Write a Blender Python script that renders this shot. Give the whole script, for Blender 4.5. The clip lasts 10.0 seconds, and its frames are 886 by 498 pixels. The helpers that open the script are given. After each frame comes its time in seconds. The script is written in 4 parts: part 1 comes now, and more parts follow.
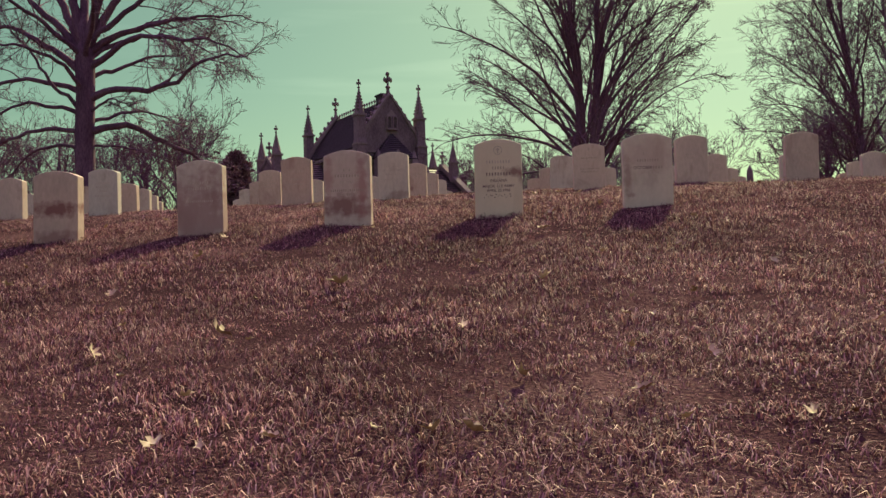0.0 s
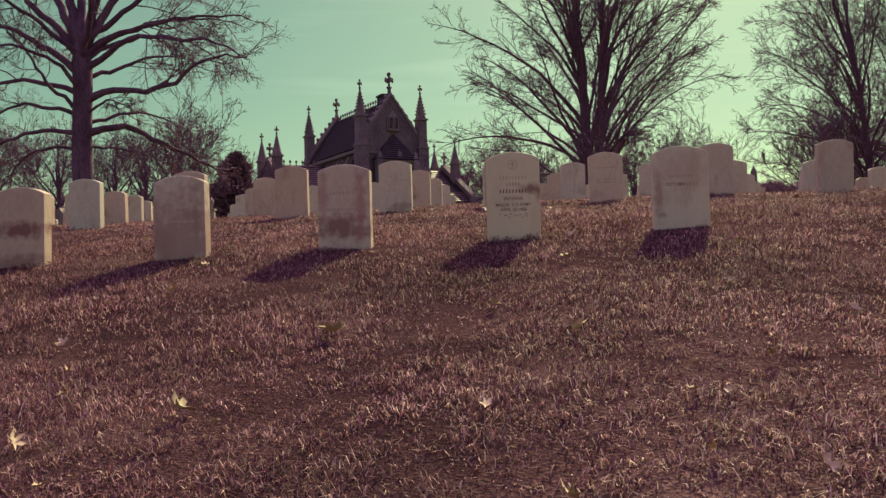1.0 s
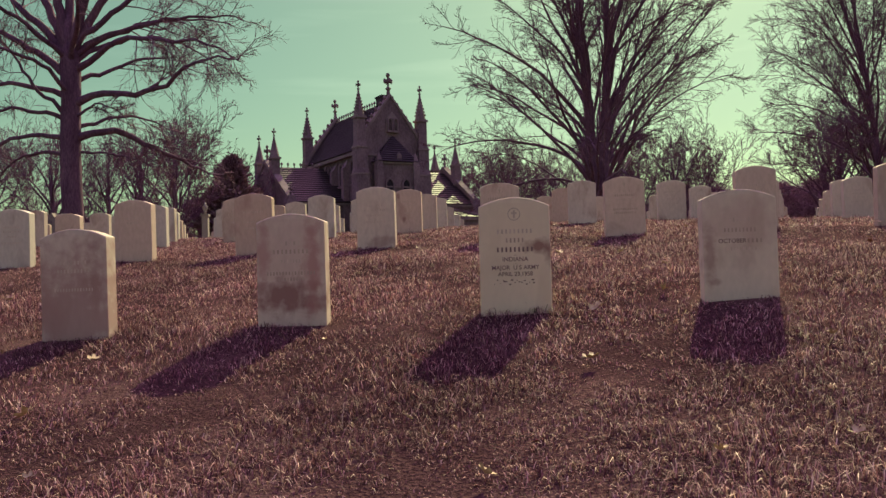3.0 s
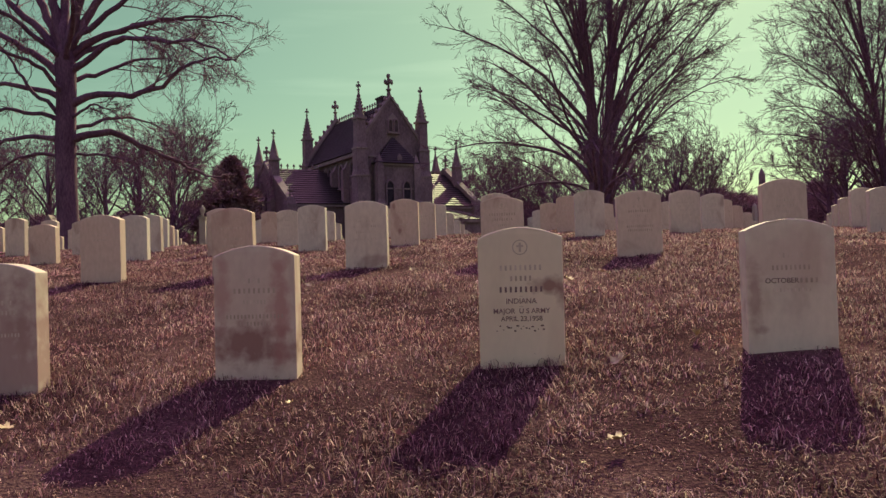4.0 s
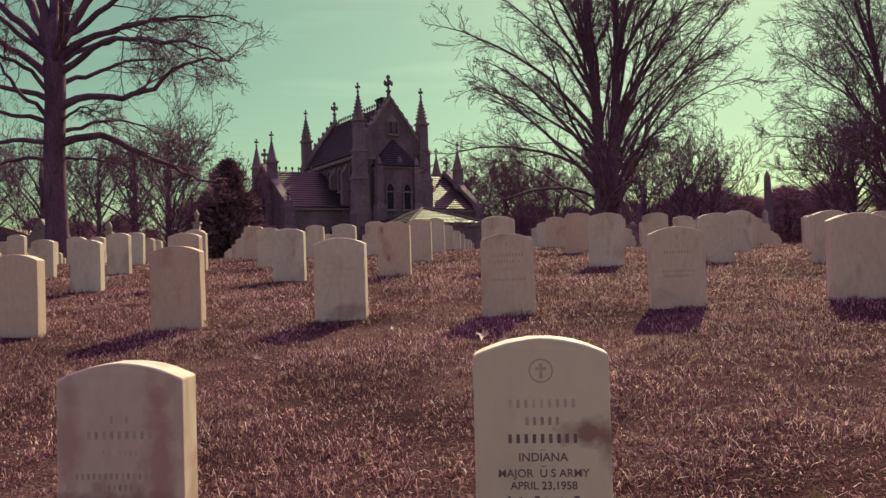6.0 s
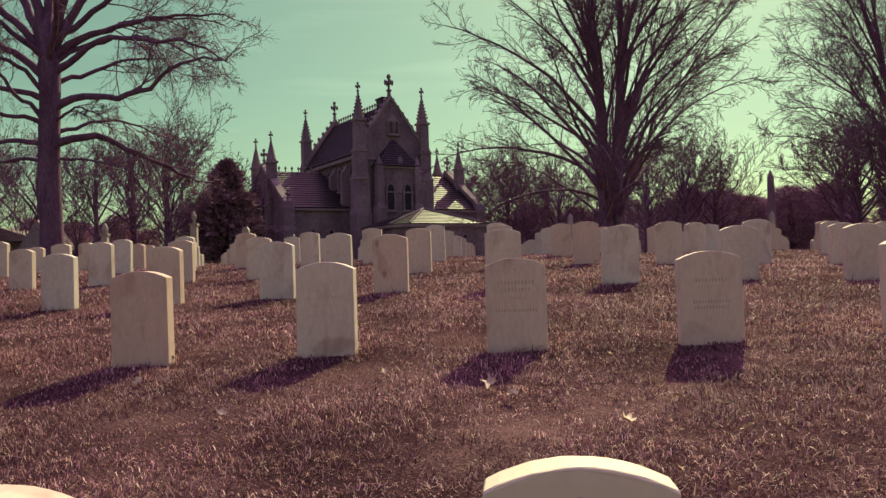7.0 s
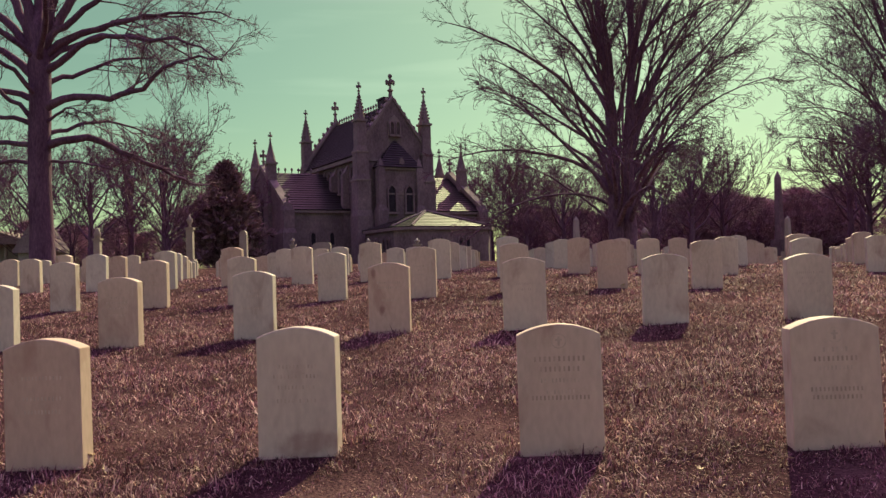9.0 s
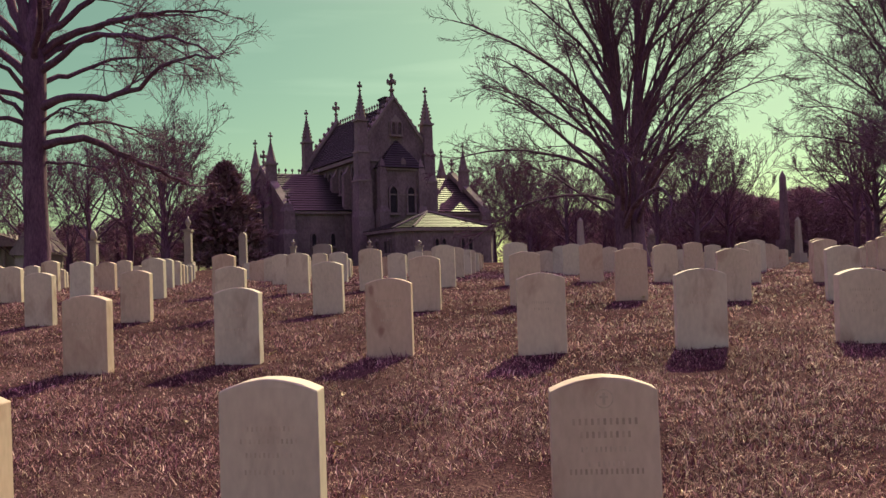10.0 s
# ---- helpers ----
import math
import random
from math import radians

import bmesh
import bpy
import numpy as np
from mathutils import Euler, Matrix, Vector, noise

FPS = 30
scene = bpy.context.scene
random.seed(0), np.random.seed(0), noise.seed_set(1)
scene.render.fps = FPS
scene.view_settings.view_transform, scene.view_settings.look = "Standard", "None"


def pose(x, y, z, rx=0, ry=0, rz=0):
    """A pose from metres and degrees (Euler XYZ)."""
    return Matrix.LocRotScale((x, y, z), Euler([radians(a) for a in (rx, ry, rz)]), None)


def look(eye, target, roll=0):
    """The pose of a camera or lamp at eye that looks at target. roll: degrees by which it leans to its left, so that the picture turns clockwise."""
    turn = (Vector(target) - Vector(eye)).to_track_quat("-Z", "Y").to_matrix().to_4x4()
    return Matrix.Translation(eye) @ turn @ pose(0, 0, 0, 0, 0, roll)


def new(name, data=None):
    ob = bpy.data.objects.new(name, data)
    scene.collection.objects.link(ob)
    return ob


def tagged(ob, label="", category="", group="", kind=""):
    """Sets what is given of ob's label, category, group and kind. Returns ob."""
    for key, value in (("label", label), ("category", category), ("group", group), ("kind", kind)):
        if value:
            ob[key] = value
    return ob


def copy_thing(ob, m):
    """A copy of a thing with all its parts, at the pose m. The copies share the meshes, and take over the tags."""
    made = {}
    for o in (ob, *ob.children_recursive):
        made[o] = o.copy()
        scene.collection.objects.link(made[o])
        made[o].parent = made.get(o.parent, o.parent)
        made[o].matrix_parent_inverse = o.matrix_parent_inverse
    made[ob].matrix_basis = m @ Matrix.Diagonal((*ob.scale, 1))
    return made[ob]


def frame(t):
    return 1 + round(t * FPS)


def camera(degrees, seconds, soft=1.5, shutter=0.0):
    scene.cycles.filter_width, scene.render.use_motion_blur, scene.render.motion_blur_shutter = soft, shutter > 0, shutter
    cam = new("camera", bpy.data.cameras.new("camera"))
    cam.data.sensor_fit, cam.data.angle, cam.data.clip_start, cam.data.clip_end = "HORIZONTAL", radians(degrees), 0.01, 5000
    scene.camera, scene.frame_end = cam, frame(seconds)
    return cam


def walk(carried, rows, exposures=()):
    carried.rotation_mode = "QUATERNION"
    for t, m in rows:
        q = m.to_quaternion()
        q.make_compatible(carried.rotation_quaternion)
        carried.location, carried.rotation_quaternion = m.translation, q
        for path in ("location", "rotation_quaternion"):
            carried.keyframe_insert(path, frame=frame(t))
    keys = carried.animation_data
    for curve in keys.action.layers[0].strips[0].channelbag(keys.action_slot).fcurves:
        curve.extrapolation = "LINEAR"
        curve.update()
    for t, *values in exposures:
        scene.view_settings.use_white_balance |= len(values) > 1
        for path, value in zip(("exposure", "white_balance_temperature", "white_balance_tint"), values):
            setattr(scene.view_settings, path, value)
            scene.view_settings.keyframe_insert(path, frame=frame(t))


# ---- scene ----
# ---- camera and its way ----
cam = camera(54.0, 10.0, soft=1.5)
PATH = [
    (0, (0.008, 0.052, 1.021), (0.013, 2.051, 1.08), -1.6),
    (0.5, (-0.016, 0.364, 1.12), (-0.013, 2.364, 1.179), -1.6),
    (1, (-0.029, 0.691, 1.204), (-0.027, 2.691, 1.263), -1.6),
    (1.5, (-0.018, 1.03, 1.301), (-0.017, 3.029, 1.36), -1.6),
    (2, (0.009, 1.402, 1.414), (0.01, 3.402, 1.473), -1.7),
    (2.5, (0.051, 1.709, 1.512), (0.05, 3.709, 1.57), -1.8),
    (3, (0.09, 2.02, 1.605), (0.088, 4.019, 1.663), -1.8),
    (4.5, (0.161, 3.011, 1.864), (0.156, 5.01, 1.924), -1.7),
    (5, (0.198, 3.345, 1.956), (0.193, 5.345, 2.016), -1.7),
    (5.5, (0.197, 3.636, 2.035), (0.191, 5.635, 2.096), -1.7),
    (7, (0.21, 4.604, 2.285), (0.2, 6.603, 2.344), -1.7),
    (7.5, (0.202, 4.924, 2.371), (0.192, 6.923, 2.428), -1.7),
    (8, (0.188, 5.257, 2.443), (0.176, 7.256, 2.502), -1.7),
    (8.5, (0.177, 5.576, 2.519), (0.164, 7.575, 2.578), -1.7),
    (9, (0.155, 5.927, 2.576), (0.141, 7.926, 2.635), -1.7),
    (9.5, (0.136, 6.314, 2.631), (0.119, 8.313, 2.688), -1.65),
    (10, (0.12, 6.682, 2.698), (0.102, 8.681, 2.757), -1.8),
]
walk(cam, [(t, look(eye, aim, roll)) for t, eye, aim, roll in PATH], [(0, 0.20, 6500, 10), (0.5, 0.16, 6500, 10), (2.5, 0.25, 6500, 10), (10, 0.25, 6500, 10)])

# ---- sky, sun ----
SUN_DIR = Vector((0.285, 0.79, 0.62)).normalized()
sun_el = math.asin(SUN_DIR.z)
sun_az = math.atan2(SUN_DIR.x, SUN_DIR.y)
world = bpy.data.worlds.new("sky")
scene.world = world
world.use_nodes = True
wn, wl = world.node_tree.nodes, world.node_tree.links
sky = wn.new("ShaderNodeTexSky")
sky.sky_type, sky.sun_disc = "NISHITA", False
sky.sun_elevation, sky.sun_rotation = sun_el, sun_az
sky.air_density, sky.dust_density, sky.ozone_density = 1.0, 0.7, 1.0
tint = wn.new("ShaderNodeMix")
tint.data_type, tint.blend_type = "RGBA", "MULTIPLY"
tint.inputs[0].default_value = 1.0
wl.new(sky.outputs[0], tint.inputs[6])
# greenish haze low down; out of view, brightened violet towards the zenith as added fill
wco = wn.new("ShaderNodeTexCoord")
wsep = wn.new("ShaderNodeSeparateXYZ")
wl.new(wco.outputs["Generated"], wsep.inputs[0])
wtint_fill = wn.new("ShaderNodeValToRGB")
wtint_fill.color_ramp.elements[0].position, wtint_fill.color_ramp.elements[0].color = 0.0, (0.68, 0.83, 0.50, 1)
wtint_fill.color_ramp.elements[1].position, wtint_fill.color_ramp.elements[1].color = 1.0, (8.2, 3.1, 4.4, 1)
wtint_fill.color_ramp.elements.new(0.30).color = (0.82, 1.0, 0.55, 1)
wtint_fill.color_ramp.elements.new(0.60).color = (4.6, 1.95, 2.5, 1)
wl.new(wsep.outputs["Z"], wtint_fill.inputs[0])
wl.new(wtint_fill.outputs[0], tint.inputs[7])
# thin streaks of high cloud
wmap = wn.new("ShaderNodeMapping")
wmap.inputs["Rotation"].default_value = (0.0, radians(-6), radians(8))
wmap.inputs["Scale"].default_value = (1.6, 1.6, 17.0)
wl.new(wco.outputs["Generated"], wmap.inputs[0])
wnoise = wn.new("ShaderNodeTexNoise")
wnoise.inputs["Scale"].default_value, wnoise.inputs["Detail"].default_value = 1.7, 5
wl.new(wmap.outputs[0], wnoise.inputs["Vector"])
wramp = wn.new("ShaderNodeValToRGB")
wramp.color_ramp.elements[0].position, wramp.color_ramp.elements[0].color = 0.52, (1, 1, 1, 1)
wramp.color_ramp.elements[1].position, wramp.color_ramp.elements[1].color = 0.75, (1.22, 1.16, 1.16, 1)
wl.new(wnoise.outputs["Fac"], wramp.inputs[0])
wmul = wn.new("ShaderNodeMix")
wmul.data_type, wmul.blend_type = "RGBA", "MULTIPLY"
wmul.inputs[0].default_value = 1.0
wl.new(tint.outputs[2], wmul.inputs[6])
wl.new(wramp.outputs[0], wmul.inputs[7])
wn["Background"].inputs["Strength"].default_value = 0.075
wl.new(wmul.outputs[2], wn["Background"].inputs["Color"])

sun = new("sun", bpy.data.lights.new("sun", "SUN"))
sun.data.energy, sun.data.angle, sun.data.color = 6.0, radians(0.55), (0.96, 0.98, 0.49)
sun.matrix_world = look(SUN_DIR * 200, (0, 0, 0))


# ---- materials ----
def material(name, dark, mid, light, scale=8.0, rough=0.85, bump=0.3, fine=60.0, per_object=0.12, streak=1.0, spec=0.3, bump_size=0.02, island=0.0):
    """Three tones over two sizes of noise, with relief and a small change of tone from thing to thing."""
    m = bpy.data.materials.new(name)
    m.use_nodes = True
    n, l = m.node_tree.nodes, m.node_tree.links
    b = n["Principled BSDF"]
    b.inputs["Roughness"].default_value = rough
    b.inputs["Specular IOR Level"].default_value = spec
    co, mp = n.new("ShaderNodeTexCoord"), n.new("ShaderNodeMapping")
    mp.inputs["Scale"].default_value = (1, 1, streak)
    info = n.new("ShaderNodeObjectInfo")
    add = n.new("ShaderNodeVectorMath")
    add.operation = "ADD"
    sc = n.new("ShaderNodeMath")
    sc.operation, sc.inputs[1].default_value = "MULTIPLY", 37.0
    l.new(info.outputs["Random"], sc.inputs[0])
    l.new(co.outputs["Object"], add.inputs[0])
    l.new(sc.outputs[0], add.inputs[1])
    l.new(add.outputs[0], mp.inputs[0])
    big, small = n.new("ShaderNodeTexNoise"), n.new("ShaderNodeTexNoise")
    for t, s, d in ((big, scale, 5), (small, fine, 4)):
        t.inputs["Scale"].default_value, t.inputs["Detail"].default_value = s, d
        l.new(mp.outputs[0], t.inputs["Vector"])
    mix = n.new("ShaderNodeMath")
    mix.operation = "MULTIPLY_ADD"
    mix.inputs[1].default_value = 0.45
    l.new(small.outputs["Fac"], mix.inputs[0])
    half = n.new("ShaderNodeMath")
    half.operation, half.inputs[1].default_value = "MULTIPLY", 0.55
    l.new(big.outputs["Fac"], half.inputs[0])
    l.new(half.outputs[0], mix.inputs[2])
    ramp = n.new("ShaderNodeValToRGB")
    e = ramp.color_ramp.elements
    e[0].position, e[0].color = 0.33, (*dark, 1)
    e[1].position, e[1].color = 0.68, (*light, 1)
    k = e.new(0.5)
    k.color = (*mid, 1)
    l.new(mix.outputs[0], ramp.inputs[0])
    out = ramp.outputs[0]
    hsv = n.new("ShaderNodeHueSaturation")
    val = n.new("ShaderNodeMath")
    val.operation, val.inputs[1].default_value, val.inputs[2].default_value = "MULTIPLY_ADD", 2 * (per_object + island), 1 - per_object - island
    if island:
        geo = n.new("ShaderNodeNewGeometry")
        l.new(geo.outputs["Random Per Island"], val.inputs[0])
    else:
        l.new(info.outputs["Random"], val.inputs[0])
    l.new(val.outputs[0], hsv.inputs["Value"])
    l.new(out, hsv.inputs["Color"])
    l.new(hsv.outputs[0], b.inputs["Base Color"])
    if bump:
        bp = n.new("ShaderNodeBump")
        bp.inputs["Strength"].default_value, bp.inputs["Distance"].default_value = bump, bump_size
        l.new(mix.outputs[0], bp.inputs["Height"])
        l.new(bp.outputs[0], b.inputs["Normal"])
    return m


def plain(name, color, rough=0.8):
    return material(name, [c * 0.8 for c in color], color, [min(1, c * 1.15) for c in color], 4.0, rough, 0.1)


# turf colour, darkened and mottled to include the shade among the blades
SOIL = material("dry_turf_blade_shade", (0.024, 0.0125, 0.0140), (0.068, 0.0355, 0.037), (0.18, 0.105, 0.095), 1.3, 1.0, 1.0, 75.0, 0, bump_size=0.04, spec=0.0)


def blade_material():
    """Dormant grass: most blades brown, some straw pale, in soft patches."""
    m = bpy.data.materials.new("dry_grass")
    m.use_nodes = True
    n, l = m.node_tree.nodes, m.node_tree.links
    b = n["Principled BSDF"]
    b.inputs["Roughness"].default_value, b.inputs["Specular IOR Level"].default_value = 0.6, 0.06
    geo, co = n.new("ShaderNodeNewGeometry"), n.new("ShaderNodeTexCoord")
    ramp = n.new("ShaderNodeValToRGB")
    e = ramp.color_ramp.elements
    e[0].position, e[0].color = 0.0, (0.058, 0.0205, 0.031, 1)
    e[1].position, e[1].color = 1.0, (0.88, 0.66, 0.53, 1)
    for p, c in ((0.38, (0.129, 0.049, 0.068, 1)), (0.68, (0.290, 0.125, 0.146, 1)), (0.87, (0.54, 0.295, 0.275, 1))):
        e.new(p).color = c
    l.new(geo.outputs["Random Per Island"], ramp.inputs[0])
    patch = n.new("ShaderNodeTexNoise")
    patch.inputs["Scale"].default_value, patch.inputs["Detail"].default_value = 1.1, 4
    l.new(co.outputs["Object"], patch.inputs["Vector"])
    val = n.new("ShaderNodeMapRange")
    val.inputs[1].default_value, val.inputs[2].default_value, val.inputs[3].default_value, val.inputs[4].default_value = 0.35, 0.65, 0.62, 1.28
    l.new(patch.outputs["Fac"], val.inputs[0])
    hsv = n.new("ShaderNodeHueSaturation")
    l.new(val.outputs[0], hsv.inputs["Value"])
    l.new(ramp.outputs[0], hsv.inputs["Color"])
    l.new(hsv.outputs[0], b.inputs["Base Color"])
    tr = n.new("ShaderNodeBsdfTranslucent")
    l.new(hsv.outputs[0], tr.inputs[0])
    mx = n.new("ShaderNodeMixShader")
    mx.inputs[0].default_value = 0.18
    l.new(b.outputs[0], mx.inputs[1])
    l.new(tr.outputs[0], mx.inputs[2])
    l.new(mx.outputs[0], n["Material Output"].inputs[0])
    return m


GRASS = blade_material()
STRAW = material("bleached_straw", (0.44, 0.265, 0.24), (0.63, 0.42, 0.37), (0.83, 0.62, 0.54), 2.5, 0.7, 0.0, 30.0, 0, 1, 0.08, island=0.35)


def marble_material():
    """Old white marble: cream, with grey and rusty stains that run down and a grimy band above the turf."""
    m = material("weathered_marble", (0.53, 0.418, 0.33), (0.62, 0.492, 0.388), (0.70, 0.57, 0.45), 2.4, 0.75, 0.25, 40.0, 0.11, 0.45, 0.2, 0.003)
    n, l = m.node_tree.nodes, m.node_tree.links
    b = n["Principled BSDF"]
    old = b.inputs["Base Color"].links[0].from_socket
    info, co = n.new("ShaderNodeObjectInfo"), n.new("ShaderNodeTexCoord")
    add = n.new("ShaderNodeVectorMath")
    sc = n.new("ShaderNodeMath")
    sc.operation, sc.inputs[1].default_value = "MULTIPLY", 91.0
    l.new(info.outputs["Random"], sc.inputs[0])
    l.new(co.outputs["Object"], add.inputs[0])
    l.new(sc.outputs[0], add.inputs[1])
    mp = n.new("ShaderNodeMapping")
    mp.inputs["Scale"].default_value = (7.0, 7.0, 3.2)
    l.new(add.outputs[0], mp.inputs[0])
    st = n.new("ShaderNodeTexNoise")
    st.inputs["Scale"].default_value, st.inputs["Detail"].default_value, st.inputs["Distortion"].default_value = 0.8, 6, 0.6
    l.new(mp.outputs[0], st.inputs["Vector"])
    mr = n.new("ShaderNodeMapRange")
    mr.inputs[1].default_value, mr.inputs[2].default_value, mr.inputs[3].default_value, mr.inputs[4].default_value = 0.54, 0.72, 0.0, 0.6
    l.new(st.outputs["Fac"], mr.inputs[0])
    mx = n.new("ShaderNodeMix")
    mx.data_type = "RGBA"
    l.new(mr.outputs[0], mx.inputs[0])
    l.new(old, mx.inputs[6])
    mx.inputs[7].default_value = (0.34, 0.20, 0.15, 1)
    hue = n.new("ShaderNodeValToRGB")
    hue.color_ramp.elements[0].position, hue.color_ramp.elements[0].color = 0.0, (1.0, 0.90, 0.88, 1)
    hue.color_ramp.elements[1].position, hue.color_ramp.elements[1].color = 1.0, (0.86, 0.94, 0.98, 1)
    hue.color_ramp.elements.new(0.55).color = (0.98, 0.97, 0.94, 1)
    l.new(info.outputs["Random"], hue.inputs[0])
    shift = n.new("ShaderNodeMix")
    shift.data_type, shift.blend_type = "RGBA", "MULTIPLY"
    shift.inputs[0].default_value = 1.0
    l.new(mx.outputs[2], shift.inputs[6])
    l.new(hue.outputs[0], shift.inputs[7])
    l.new(shift.outputs[2], b.inputs["Base Color"])
    return m


MARBLE = marble_material()
STAIN = plain("dark_stain", (0.16, 0.09, 0.085), 0.9)
CARVED = plain("carved_letter_grime", (0.21, 0.13, 0.125), 0.9)
FAINT = plain("shallow_carving", (0.43, 0.325, 0.25), 0.85)
BARK = material("dark_bark", (0.080, 0.040, 0.068), (0.145, 0.075, 0.122), (0.225, 0.130, 0.178), 2.0, 0.95, 0.8, 16.0, 0.1, 0.3, 0.1, 0.05)
TWIG = material("twig_bark", (0.105, 0.052, 0.080), (0.17, 0.086, 0.128), (0.24, 0.135, 0.172), 1.0, 0.9, 0.0, 9.0, 0.1, 1, 0.1)
STONE = material("limestone", (0.125, 0.086, 0.094), (0.205, 0.146, 0.154), (0.31, 0.226, 0.228), 0.55, 0.9, 0.5, 7.0, 0.12, 0.6, 0.2, 0.03)
TRIM = material("limestone_trim", (0.165, 0.122, 0.12), (0.24, 0.183, 0.176), (0.32, 0.25, 0.232), 0.9, 0.9, 0.4, 10.0, 0.1, 0.6, 0.2, 0.02)
SLATE = material("roof_slate", (0.040, 0.026, 0.036), (0.058, 0.040, 0.052), (0.080, 0.056, 0.068), 1.1, 0.75, 0.4, 12.0, 0.22, 1, 0.3, 0.01)
TILE = material("weathered_slate", (0.019, 0.015, 0.014), (0.028, 0.023, 0.021), (0.040, 0.033, 0.030), 1.1, 0.50, 0.25, 12.0, 0.12, 1, 0.18, 0.006)
DARK_STONE = material("dark_limestone", (0.07, 0.048, 0.052), (0.12, 0.085, 0.088), (0.17, 0.125, 0.125), 1.5, 0.9, 0.3, 12.0)
GLASS = material("dark_leaded_glass", (0.018, 0.014, 0.020), (0.032, 0.025, 0.034), (0.05, 0.04, 0.05), 3.0, 0.6, 0.1, 20.0, 0, 1, 0.15)
EVERGREEN = material("cedar_foliage", (0.17, 0.105, 0.125), (0.24, 0.15, 0.17), (0.31, 0.195, 0.215), 2.0, 0.9, 0.0, 8.0, 0, 1, 0.1, island=0.45)
# far shrub twigs, with the lightening of distance haze put into the colour
HAZED_THICKET = material("hazed_thicket_twigs", (0.22, 0.125, 0.165), (0.34, 0.20, 0.255), (0.44, 0.27, 0.32), 2.0, 0.9, 0.0, 8.0, 0, 1, 0.1, island=0.4)
GRANITE = material("grey_granite", (0.24, 0.19, 0.175), (0.36, 0.29, 0.26), (0.46, 0.38, 0.34), 1.5, 0.7, 0.2, 40.0, 0.1, 0.6, 0.3, 0.01)
LEAF = material("dead_leaf", (0.32, 0.20, 0.11), (0.55, 0.41, 0.25), (0.72, 0.60, 0.40), 20.0, 0.7, 0.3, 90.0, 0.25, 1, 0.3, 0.004)
RUST_LEAF = material("russet_leaf", (0.12, 0.045, 0.03), (0.22, 0.085, 0.05), (0.34, 0.15, 0.09), 20.0, 0.7, 0.3, 90.0, 0.25, 1, 0.3, 0.004)


# ---- building helpers ----
class Shape:
    """Vertices and faces that become one mesh."""

    def __init__(self):
        self.v, self.f = [], []

    def add(self, verts, faces):
        k = len(self.v)
        self.v += [tuple(p) for p in verts]
        self.f += [tuple(i + k for i in f) for f in faces]
        return self

    def box(self, x0, x1, y0, y1, z0, z1):
        return self.add([(x, y, z) for z in (z0, z1) for x, y in ((x0, y0), (x1, y0), (x1, y1), (x0, y1))],
                        [(3, 2, 1, 0), (4, 5, 6, 7), (0, 1, 5, 4), (1, 2, 6, 5), (2, 3, 7, 6), (3, 0, 4, 7)])

    def prism(self, outline, y0, y1, axis="y"):
        """An outline in x and z (seen from the front, counter-clockwise), given depth along y; axis "x": outline in y and z."""
        n = len(outline)
        if axis == "y":
            vs = [(a, y0, b) for a, b in outline] + [(a, y1, b) for a, b in outline]
        else:
            vs = [(y1, a, b) for a, b in outline] + [(y0, a, b) for a, b in outline]
        fs = [tuple(range(n)), tuple(reversed(range(n, 2 * n)))]
        fs += [(i, i + n, (i + 1) % n + n, (i + 1) % n) for i in range(n)]
        return self.add(vs, fs)

    def ring_solid(self, rings):
        """A closed solid through rings of equal count, bottom to top."""
        n = len(rings[0])
        vs = [p for r in rings for p in r]
        fs = [tuple(reversed(range(n)))]
        for k in range(len(rings) - 1):
            fs += [(k * n + i, k * n + (i + 1) % n, (k + 1) * n + (i + 1) % n, (k + 1) * n + i) for i in range(n)]
        fs.append(tuple(range((len(rings) - 1) * n, len(rings) * n)))
        return self.add(vs, fs)

    def lathe(self, x, y, profile, n=8, turn=0.0):
        return self.ring_solid([[(x + r * math.cos(turn + 2 * math.pi * i / n), y + r * math.sin(turn + 2 * math.pi * i / n), z) for i in range(n)] for r, z in profile])

    def tube(self, pts, radii, n=5):
        """A tapered tube along points."""
        vs, fs, m = [], [], len(pts)
        for k, p in enumerate(pts):
            d = (pts[min(k + 1, m - 1)] - pts[max(k - 1, 0)])
            d = d.normalized() if d.length > 1e-9 else Vector((0, 0, 1))
            a = d.cross(Vector((0.31, 0.12, 0.94)))
            if a.length < 0.05:
                a = d.cross(Vector((1, 0, 0)))
            a.normalize()
            b = d.cross(a)
            for i in range(n):
                t = 2 * math.pi * i / n
                vs.append(p + (a * math.cos(t) + b * math.sin(t)) * radii[k])
        for k in range(m - 1):
            fs += [(k * n + i, k * n + (i + 1) % n, (k + 1) * n + (i + 1) % n, (k + 1) * n + i) for i in range(n)]
        return self.add(vs, fs)

    def mesh(self, name, mat, smooth=False):
        me = bpy.data.meshes.new(name)
        me.from_pydata(self.v, [], self.f)
        me.materials.append(mat)
        if smooth:
            me.polygons.foreach_set("use_smooth", [True] * len(me.polygons))
        me.update()
        return me


def part(name, shape, mat, parent, label="", at=None, smooth=False):
    """One mesh under a thing or under a part."""
    ob = new(name, shape if isinstance(shape, bpy.types.Mesh) else shape.mesh(name, mat, smooth))
    ob.parent = parent
    if at is not None:
        ob.matrix_basis = at
    return tagged(ob, label)


def thing(name, at, label, category, group="", kind=""):
    ob = new(name)
    ob.empty_display_size = 0.2
    ob.matrix_world = at
    return tagged(ob, label, category, group, kind)


